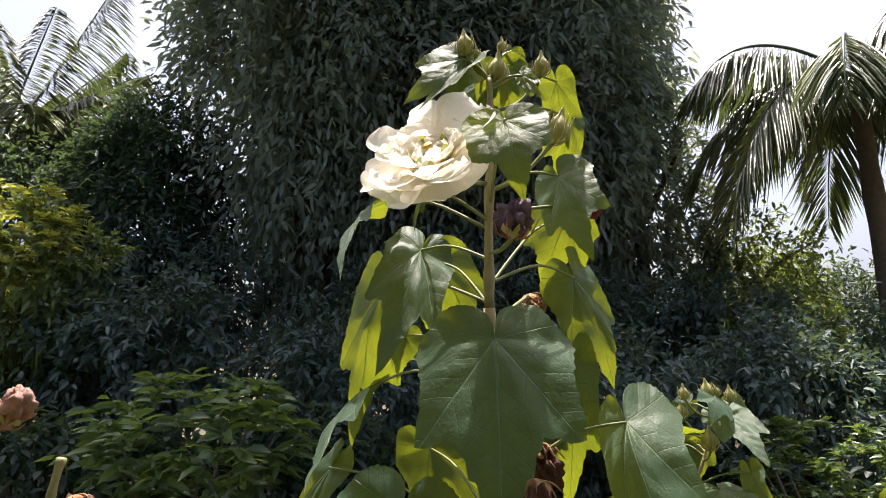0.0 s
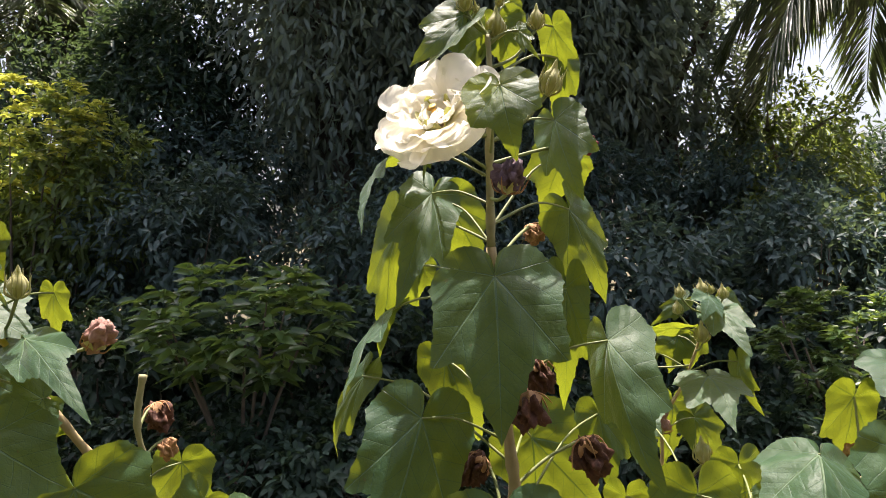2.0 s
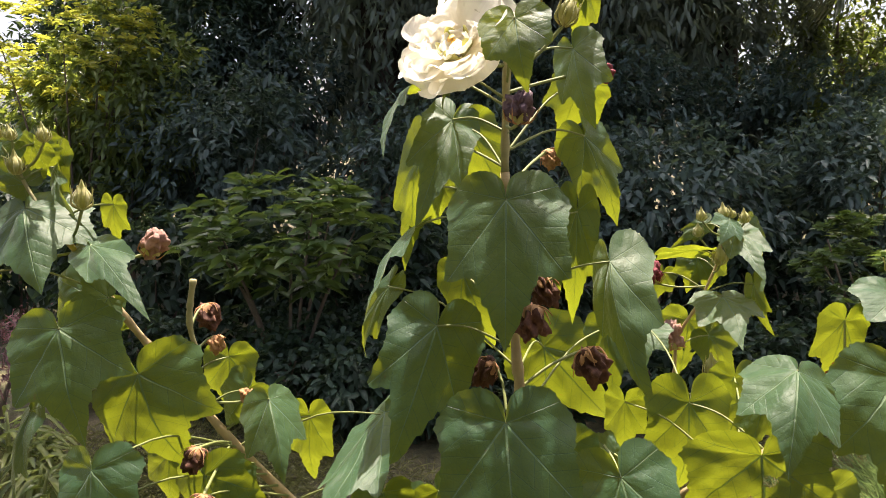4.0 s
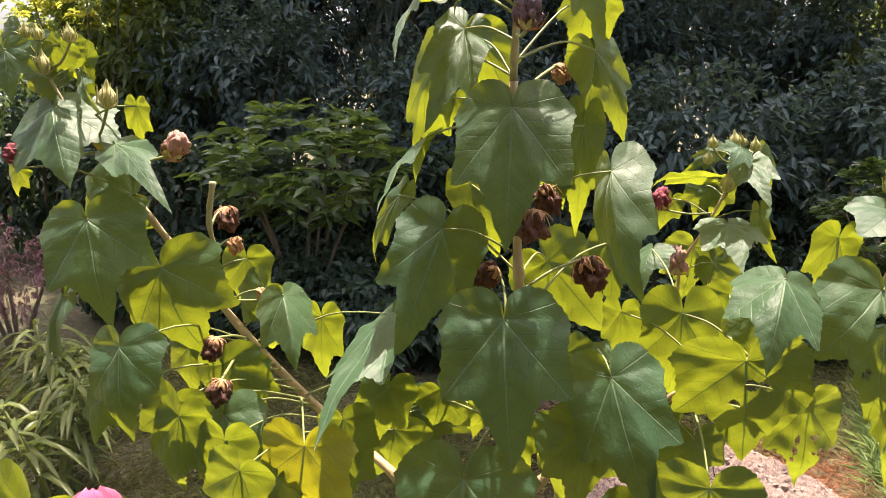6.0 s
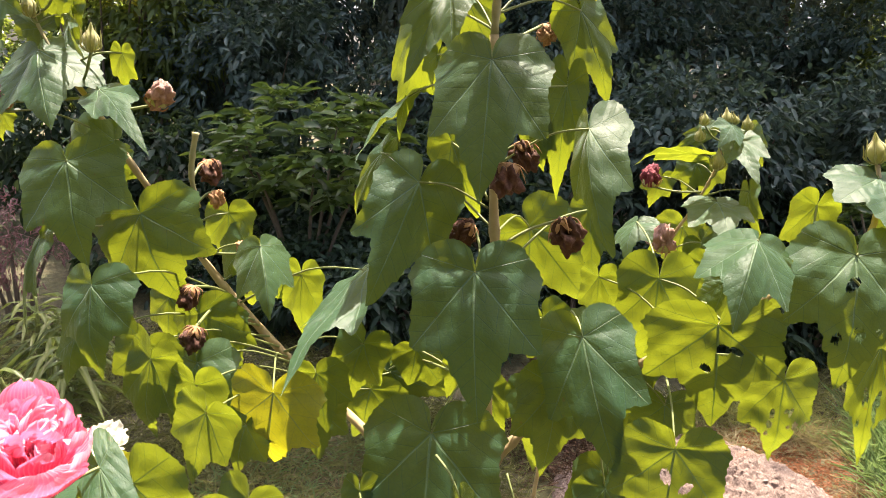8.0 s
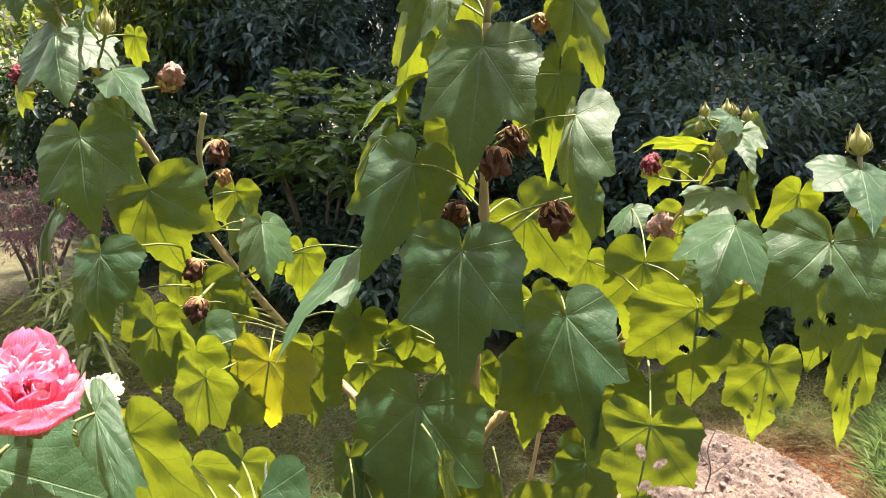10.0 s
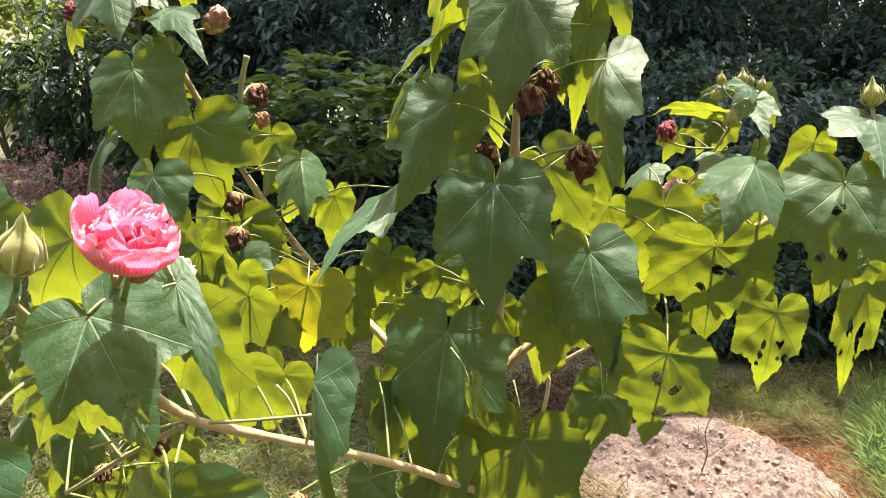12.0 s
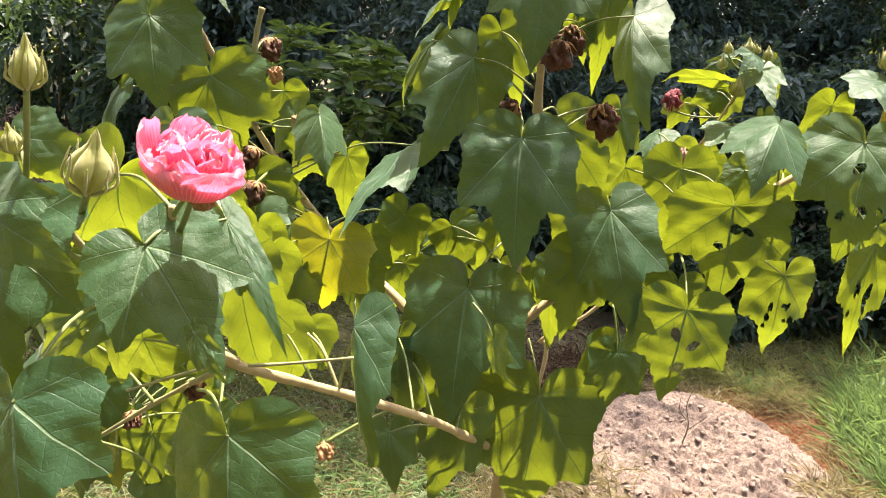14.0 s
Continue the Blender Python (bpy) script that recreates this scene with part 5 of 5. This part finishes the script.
withered(shrub, (-0.431, 0.690, 1.801), (0.5, -0.2, 0.6), 0.0192, WILT_PINK, "dry pinkish-brown spent flower", (-0.506, 0.651, 1.778), 199, 1.15)
withered(shrub, (-0.380, 0.730, 1.690), (0.4, -0.2, -1), 0.0169, WILT_BROWN, "dark brown withered flower", (-0.388, 0.690, 1.683), 200, 1.15)
withered(shrub, (-0.366, 0.720, 1.652), (0.3, -0.2, -1), 0.0118, WILT_TAN, "dry tan spent flower", (-0.385, 0.698, 1.648), 201, 1.15)
withered(shrub, (-0.347, 0.600, 1.536), (-0.3, -0.2, -1), 0.0153, WILT_BROWN, "dark brown withered flower", (-0.352, 0.720, 1.506), 202, 1.15)
withered(shrub, (-0.322, 0.560, 1.493), (-0.2, -0.2, -1), 0.0162, WILT_BROWN, "dark brown withered flower", (-0.352, 0.720, 1.506), 203, 1.15)
withered(shrub, (-0.317, 0.700, 1.586), (-0.3, -0.2, 1), 0.0100, WILT_TAN, "dry tan spent flower", (-0.392, 0.702, 1.575), 204, 1.15)
withered(shrub, (-0.625, 0.620, 1.788), (-0.6, -0.2, 0.2), 0.0153, WILT_RED, "fading crimson spent flower", (-0.519, 0.652, 1.793), 205, 1.15)
withered(shrub, (0.449, 0.680, 1.645), (0.2, -0.2, 1), 0.0122, WILT_TAN, "dry tan spent flower", (0.450, 0.637, 1.638), 206, 1.15)
withered(shrub, (0.366, 0.660, 1.468), (0.2, -0.2, -1), 0.0104, WILT_BROWN, "dark brown withered flower", (0.270, 0.650, 1.496), 207, 1.15)
withered(shrub, (-0.143, 0.085, 1.605), (0.4, -0.3, -1), 0.0090, WILT_TAN, "dry tan spent flower", (-0.184, 0.117, 1.577), 208, 1.15)
withered(shrub, (-0.220, 0.220, 1.373), (0.2, -0.2, -1), 0.0100, WILT_BROWN, "dark brown withered flower", (-0.227, 0.215, 1.377), 209, 1.15)
withered(shrub, (-0.300, 0.240, 1.310), (0.2, -0.2, -1), 0.0095, WILT_BROWN, "dark brown withered flower", (-0.305, 0.232, 1.311), 210, 1.15)
withered(shrub, (-0.118, 0.340, 1.251), (0.2, -0.2, -1), 0.0107, WILT_TAN, "dry tan spent flower", (-0.049, 0.370, 1.307), 211, 1.15)
bloom(shrub, (-0.006, 0.600, 2.026), (-0.36, -0.70, 0.60), 0.0750, ((5, 1.0, 0.74, 58, 106, 0.10, 24), (5, 0.92, 0.66, 46, 86, 0.12, 14), (4, 0.74, 0.58, 36, 76, 0.14, 10), (4, 0.52, 0.42, 30, 62, 0.18, 10), (3, 0.32, 0.24, 16, 40, 0.18, 0)), WHITE_PETAL, "large open white double flower with ruffled petals", (0.045, 0.625, 2.015), 3)
bloom(shrub, (-0.153, 0.090, 1.605), (0.16, -0.14, 1.0), 0.0302, ((6, 1.40, 0.86, 88, -4, 0.06, 14), (7, 1.50, 0.60, 62, -8, 0.26, 50), (8, 1.50, 0.46, 42, -10, 0.38, 80), (8, 1.42, 0.38, 26, -6, 0.46, 100), (7, 1.34, 0.32, 12, 0, 0.48, 95)), PINK_PETAL, "bright pink half-closed double flower with pale veins", (-0.186, 0.122, 1.559), 8, False, (((-1.0, -0.15), 2.00, 0.62, 84, -12, 0.14, 16), ((-0.6, 0.8), 1.90, 0.60, 76, -10, 0.20, 24), ((-0.2, -1.0), 1.42, 0.92, 92, -6, 0.06, 30), ((0.8, -0.6), 1.50, 0.88, 92, -2, 0.06, 36), ((-0.85, -0.7), 1.62, 0.74, 90, -8, 0.10, 60)))
bloom(shrub, (-0.188, 0.200, 1.559), (0.3, -0.2, 0.6), 0.0184, ((6, 1.0, 0.5, 60, 40, 0.35, 0), (5, .8, 0.4, 40, 10, 0.35, 0)), WHITE_PETAL, "small crumpled white flower", (-0.189, 0.142, 1.506), 5, False)


# ---- a second shrub behind ----
shrub_behind = tagged(new("hibiscus_shrub"), "smaller flowering shrub with a crown of pale buds", "shrub")
shrub_behind.location = (0.111, 1.25, 0.0)
shrub_stem(shrub_behind, [(0.111, 1.250, -0.030), (0.131, 1.250, 0.600), (0.161, 1.240, 1.020), (0.145, 1.230, 1.074), (0.261, 1.210, 1.193), (0.365, 1.190, 1.432), (0.373, 1.170, 1.548), (0.405, 1.150, 1.625), (0.438, 1.150, 1.708), (0.447, 1.150, 1.774)], [0.0060, 0.0056, 0.0051, 0.0047, 0.0042, 0.0038, 0.0033, 0.0029, 0.0024, 0.0020])
leaf(shrub_behind, (0.439, 1.110, 1.649), (0.447, 0.997, 1.587), 0.116, (0.407, 1.150, 1.632), facing=(0.0, -0.6, 0.8))
leaf(shrub_behind, (0.468, 1.150, 1.763), (0.481, 1.026, 1.690), 0.074, (0.444, 1.150, 1.757), turn=15)
leaf(shrub_behind, (0.501, 1.180, 1.780), (0.536, 1.190, 1.710), 0.042, (0.444, 1.150, 1.757))
leaf(shrub_behind, (0.422, 1.180, 1.778), (0.356, 1.180, 1.727), 0.038, (0.446, 1.150, 1.768))
leaf(shrub_behind, (0.450, 1.130, 1.789), (0.417, 1.072, 1.752), 0.061, (0.447, 1.150, 1.774))
leaf(shrub_behind, (0.408, 1.180, 1.711), (0.393, 1.190, 1.640), 0.074, (0.433, 1.150, 1.694))
leaf(shrub_behind, (0.432, 1.180, 1.710), (0.435, 1.190, 1.642), 0.069, (0.435, 1.150, 1.701))
leaf(shrub_behind, (0.394, 1.120, 1.732), (0.265, 1.020, 1.716), 0.046, (0.439, 1.150, 1.714), turn=60, facing=(0.0, -0.35, 0.9))
leaf(shrub_behind, (0.346, 1.190, 1.680), (0.328, 1.200, 1.612), 0.064, (0.416, 1.150, 1.653))
leaf(shrub_behind, (0.401, 1.200, 1.580), (0.397, 1.220, 1.456), 0.102, (0.381, 1.165, 1.567), holes=4)
leaf(shrub_behind, (0.442, 1.200, 1.550), (0.501, 1.220, 1.466), 0.077, (0.371, 1.173, 1.528))
leaf(shrub_behind, (0.496, 1.120, 1.671), (0.528, 1.100, 1.579), 0.040, (0.413, 1.150, 1.646), turn=50)
bud(shrub_behind, (0.406, 1.150, 1.786), (-0.127, -0.106, 0.986), 0.0282, (0.444, 1.150, 1.757), 233)
bud(shrub_behind, (0.401, 1.150, 1.756), (-0.124, -0.105, 0.987), 0.0286, (0.440, 1.150, 1.725), 234)
bud(shrub_behind, (0.447, 1.150, 1.787), (-0.185, -0.082, 0.979), 0.0368, (0.447, 1.150, 1.774), 235)
bud(shrub_behind, (0.463, 1.150, 1.792), (-0.343, -0.146, 0.928), 0.0206, (0.447, 1.150, 1.774), 236)
bud(shrub_behind, (0.484, 1.150, 1.782), (-0.143, -0.099, 0.985), 0.0302, (0.444, 1.150, 1.752), 237)
bud(shrub_behind, (0.434, 1.120, 1.707), (-0.101, -0.073, 0.992), 0.0411, (0.430, 1.150, 1.687), 238)
bud(shrub_behind, (0.424, 1.100, 1.495), (-0.116, -0.058, 0.992), 0.0519, (0.365, 1.190, 1.432), 239)
withered(shrub_behind, (0.322, 1.170, 1.682), (0, -0.2, 0.9), 0.0203, WILT_RED, "fading crimson spent flower", (0.419, 1.150, 1.660), 240, 1.15)
withered(shrub_behind, (0.362, 1.170, 1.556), (0, -0.2, 1), 0.0252, WILT_PINK, "dry pinkish-brown spent flower", (0.375, 1.168, 1.554), 241, 1.15)


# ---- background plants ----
# over: size of the unseen crown that is added only for its shadow
tree((-2.2, 10.9), 17.6, 2.5, HAZED_TREE_LEAF, 11, "tall dark tree with drooping narrow leaves", low=0.10, clumps=1900, per=30, leaf=(0.22, 0.07), droop=0.5, over=2.6, over_at=(1.0, -1.8))
tree((-0.4, 11.6), 18.4, 3.0, HAZED_TREE_LEAF, 12, "tall dark tree with drooping narrow leaves", low=0.10, clumps=2000, per=30, leaf=(0.22, 0.07), droop=0.5, over=3.8)
tree((1.8, 11.2), 16.8, 2.3, HAZED_TREE_LEAF, 13, "tall dark tree with drooping narrow leaves", low=0.10, clumps=1800, per=30, leaf=(0.22, 0.07), droop=0.5, over=1.7, over_at=(-0.4, -1.3))
tree((0.9, 15.5), 15.0, 4.0, HAZED_TREE_LEAF, 14, "tall dark tree with drooping narrow leaves", low=0.08, clumps=950, per=30, leaf=(0.34, 0.11))
tree((-2.0, 15.0), 14.0, 2.6, HAZED_TREE_LEAF, 18, "tall dark tree with drooping narrow leaves", low=0.08, clumps=760, per=30, leaf=(0.34, 0.11))
tree((3.7, 11.6), 7.2, 1.15, HAZED_TREE_LEAF, 82, "slender dark tree with drooping leaves", low=0.06, clumps=330, leaf=(0.2, 0.065), droop=0.6)
tree((5.2, 11.6), 4.5, 1.5, SUNLIT_LEAF, 15, "small tree with an open crown against the sky", low=0.12, clumps=300, leaf=(0.16, 0.06), droop=0.5)
tree((-6.8, 11.0), 5.2, 1.7, SHADED_HEDGE_LEAF, 16, "small green tree among shrubs", low=0.12, clumps=520, leaf=(0.16, 0.06), droop=0.4)
tree((8.4, 14.5), 3.8, 2.4, SHADED_HEDGE_LEAF, 17, "distant small green tree beyond the palm", low=0.12, clumps=420, leaf=(0.2, 0.07), droop=0.4)
palm((6.36, 9.3), 5.9, 3, "coconut palm with drooping sunlit fronds", fronds=16, length=2.9, leaflet=0.72)
palm((-8.8, 13.0), 5.6, 4, "coconut palm with upright fronds", fronds=19, length=3.2, lift=0.75, hang=0.3)
palm((-7.5, 13.4), 5.4, 6, "young coconut palm with upright fronds", fronds=15, length=2.0, lift=0.3, hang=0.4)
tree((-4.7, 10.4), 6.2, 1.4, SHADED_HEDGE_LEAF, 19, "small green tree among shrubs", low=0.06, clumps=820, leaf=(0.16, 0.06), droop=0.4)

# unseen trees added behind the walk to block sky light from the leaf fronts
for place, tall, seed in (((-7.2, -5.2), 8.0, 71), ((-3.6, -6.4), 9.0, 72), ((0.3, -5.8), 8.4, 73), ((4.0, -6.2), 9.2, 74), ((7.4, -5.0), 8.0, 75)):
    tree(place, tall, 2.3, HAZED_TREE_LEAF, seed, "unseen tree added behind the walk to block sky light", low=0.06, clumps=330, per=16, leaf=(0.42, 0.16), droop=0.4)

bush((-1.67, 4.6), (0.78, 0.55, 0.42), BUSH_LEAF, 21, "leafy green bush with pointed leaves", clumps=105, per=9, leaf=(0.18, 0.066), lift=0.88, whorl=True)
bush((-1.5, 5.7), (1.4, 0.5, 0.75), SHADED_HEDGE_LEAF, 39, "low shrub with shade put into its dark leaf colour", clumps=230, leaf=(0.12, 0.06), lift=0.05)
bush((-0.9, 7.2), (1.4, 0.8, 1.0), HAZE_SHADE_LEAF, 22, "broad-leaved shrub with haze and shade in its leaf colour", clumps=270, leaf=(0.12, 0.052), lift=0.5)
bush((1.5, 6.6), (1.2, 0.8, 0.85), HAZE_SHADE_LEAF, 23, "broad-leaved shrub with haze and shade in its leaf colour", clumps=270, leaf=(0.12, 0.052), lift=0.4)
bush((3.6, 7.0), (1.3, 0.8, 0.95), HAZE_SHADE_LEAF, 24, "broad-leaved shrub with haze and shade in its leaf colour", clumps=270, leaf=(0.12, 0.052), lift=0.4)
bush((-3.4, 7.4), (1.3, 0.8, 1.1), HAZE_SHADE_LEAF, 25, "broad-leaved shrub with haze and shade in its leaf colour", clumps=270, leaf=(0.12, 0.052), lift=0.6)
bush((-5.6, 8.2), (1.3, 0.9, 1.2), SUNLIT_LEAF, 26, "green shrub with sunlight put into its leaf colour", clumps=170, leaf=(0.14, 0.06), lift=0.8)
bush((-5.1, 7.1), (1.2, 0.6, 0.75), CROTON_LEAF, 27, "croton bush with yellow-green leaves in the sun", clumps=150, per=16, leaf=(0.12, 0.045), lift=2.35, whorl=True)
bush((-4.6, 7.3), (1.1, 0.5, 1.2), SUNLIT_LEAF, 76, "green shrub with sunlight put into its leaf colour", clumps=240, leaf=(0.13, 0.055), lift=1.2)
bush((2.75, 5.0), (0.6, 0.5, 0.4), BUSH_LEAF, 28, "low leafy bush with sunlit tips", clumps=80, leaf=(0.10, 0.04), lift=0.65, whorl=True)
bush((5.2, 7.4), (1.2, 0.8, 1.0), HAZE_SHADE_LEAF, 29, "shrub under the palm with haze and shade in its leaf colour", clumps=170, leaf=(0.13, 0.05), lift=0.5)
bush((0.4, 9.4), (2.4, 0.8, 1.3), HAZE_SHADE_LEAF, 30, "dense undergrowth below the trees with haze and shade in its leaf colour", clumps=380, leaf=(0.13, 0.054), lift=0.9)
bush((-4.2, 9.6), (2.0, 0.8, 1.4), HAZE_SHADE_LEAF, 31, "dense undergrowth below the trees with haze and shade in its leaf colour", clumps=380, leaf=(0.13, 0.054), lift=1.0)
bush((3.7, 9.6), (1.7, 0.8, 1.1), HAZE_SHADE_LEAF, 32, "dense undergrowth below the trees with haze and shade in its leaf colour", clumps=290, leaf=(0.13, 0.054), lift=0.8)

bush((-3.3, 5.6), (1.0, 0.7, 0.6), SHADED_HEDGE_LEAF, 33, "low shrub with shade put into its dark leaf colour", clumps=130, leaf=(0.13, 0.06), lift=0.2)
bush((-5.0, 6.0), (1.1, 0.7, 0.8), SHADED_HEDGE_LEAF, 34, "low shrub with shade put into its dark leaf colour", clumps=150, leaf=(0.13, 0.06), lift=0.3)
bush((-6.8, 7.0), (1.2, 0.9, 1.1), SUNLIT_LEAF, 35, "green shrub with sunlight put into its leaf colour", clumps=150, leaf=(0.13, 0.06), lift=0.5)
bush((0.1, 6.0), (1.1, 0.6, 0.5), SHADED_HEDGE_LEAF, 36, "low shrub with shade put into its dark leaf colour", clumps=130, leaf=(0.13, 0.06), lift=0.1)
bush((2.6, 6.2), (1.1, 0.6, 0.5), SHADED_HEDGE_LEAF, 37, "low shrub with shade put into its dark leaf colour", clumps=130, leaf=(0.13, 0.06), lift=0.1)
bush((4.3, 5.9), (1.0, 0.7, 0.7), SHADED_HEDGE_LEAF, 38, "low shrub with shade put into its dark leaf colour", clumps=130, leaf=(0.13, 0.06), lift=0.2)

# undergrowth added to fill the shaded void under the bushes with dark leaves
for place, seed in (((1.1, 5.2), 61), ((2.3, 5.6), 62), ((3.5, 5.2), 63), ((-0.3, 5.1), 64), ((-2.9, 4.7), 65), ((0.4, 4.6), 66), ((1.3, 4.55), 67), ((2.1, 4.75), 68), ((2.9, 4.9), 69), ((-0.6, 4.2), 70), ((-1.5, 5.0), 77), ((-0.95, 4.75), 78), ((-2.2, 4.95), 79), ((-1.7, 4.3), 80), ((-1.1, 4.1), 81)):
    bush(place, (0.75, 0.45, 0.34), SHADED_HEDGE_LEAF, seed, "low added undergrowth with shade put into its dark leaf colour", clumps=80, leaf=(0.10, 0.045), lift=0.0, name="undergrowth", category="undergrowth")

strap_plant((-2.0, 2.2), 41, "tuft of arching pale green strap leaves", LILY_LEAF)
strap_plant((-2.4, 2.7), 42, "tuft of arching pale green strap leaves", LILY_LEAF)
bush((-3.6, 3.9), (0.45, 0.4, 0.35), PINK_SPRAY, 43, "low plant with dusty pink flower sprays", clumps=60, per=30, leaf=(0.05, 0.012), lift=0.3, name="pink_spray_plant", category="plant")

grass_patch("green_grass", GRASS, [(2.12, 3.1, 0.30), (2.5, 3.7, 0.5), (2.02, 2.6, 0.22), (2.35, 2.4, 0.3), (2.2, 3.4, 0.25)], 6500, 0.42, 0.006, 51, "tall green grass beside the soil heap")
grass_patch("tuft_grass", GRASS, [(1.66, 3.72, 0.15), (1.80, 3.58, 0.12), (1.55, 3.62, 0.11)], 900, 0.20, 0.006, 52, "tuft of thin green and dry grass", 0.8)
# the dull grass colour stands in for shade behind the heap
grass_patch("bank_grass", DULL_GRASS, [(1.55, 3.75, 0.28), (1.9, 4.0, 0.35), (2.4, 4.4, 0.45), (1.2, 3.75, 0.22), (2.0, 3.45, 0.2)], 3400, 0.26, 0.006, 57, "thin green grass at the foot of the undergrowth", 0.8)
grass_patch("fringe_grass", STRAW, [(1.45, 3.45, 0.18), (1.62, 3.5, 0.2), (1.2, 3.4, 0.2), (0.95, 3.45, 0.2), (1.82, 2.95, 0.12), (1.66, 2.35, 0.18)], 2600, 0.20, 0.005, 58, "dry straw round the edge of the heap", 1.2)
grass_patch("low_grass", GRASS, [(-0.45, 1.84, 0.4), (-0.9, 2.4, 0.5), (-0.35, 2.1, 0.35), (-1.3, 1.7, 0.5)], 3600, 0.24, 0.006, 59, "thin green grass among dry straw", 1.0)
grass_patch("dry_grass", STRAW, [(0.0, 1.3, 0.5), (-0.5, 1.2, 0.45), (0.25, 1.7, 0.35), (-0.2, 0.8, 0.5), (0.35, 2.1, 0.3), (1.5, 1.7, 0.3), (-0.6, 0.5, 0.5), (-1.1, 0.9, 0.6), (-0.9, 1.6, 0.6), (-0.2, 1.8, 0.6), (0.0, 2.1, 0.5), (-0.7, 2.4, 0.5), (0.9, 1.6, 0.4), (1.78, 2.5, 0.16), (1.62, 2.25, 0.25), (1.72, 3.55, 0.12)], 17000, 0.26, 0.005, 53, "matted dry straw-coloured grass", 1.3)
grass_patch("mixed_grass", DULL_GRASS, [(-1.4, 2.0, 0.7), (-0.3, 2.8, 0.5), (-1.0, 3.0, 0.8), (-2.0, 2.8, 0.8), (-2.4, 1.6, 0.7), (2.7, 4.3, 0.5), (-2.6, 3.3, 0.8), (-1.8, 3.6, 0.8), (-3.1, 2.4, 0.8), (-3.4, 3.2, 0.7)], 24000, 0.26, 0.005, 54, "thin low dull green and dry grass", 0.9)
grass_patch("rust_litter", NEEDLES, [(1.70, 3.05, 0.22), (1.62, 3.25, 0.22), (1.76, 2.8, 0.18), (1.42, 3.42, 0.16), (1.30, 3.45, 0.12)], 5200, 0.12, 0.004, 55, "rust-brown dry needles beside the heap", 1.7)
grass_patch("dark_litter", LITTER, [(0.26, 3.4, 0.32), (0.1, 3.2, 0.25), (0.5, 3.45, 0.3), (0.68, 3.7, 0.3), (0.3, 2.95, 0.25), (0.42, 3.9, 0.4)], 5200, 0.16, 0.007, 56, "heap of dark brown dead stalks", 1.4)
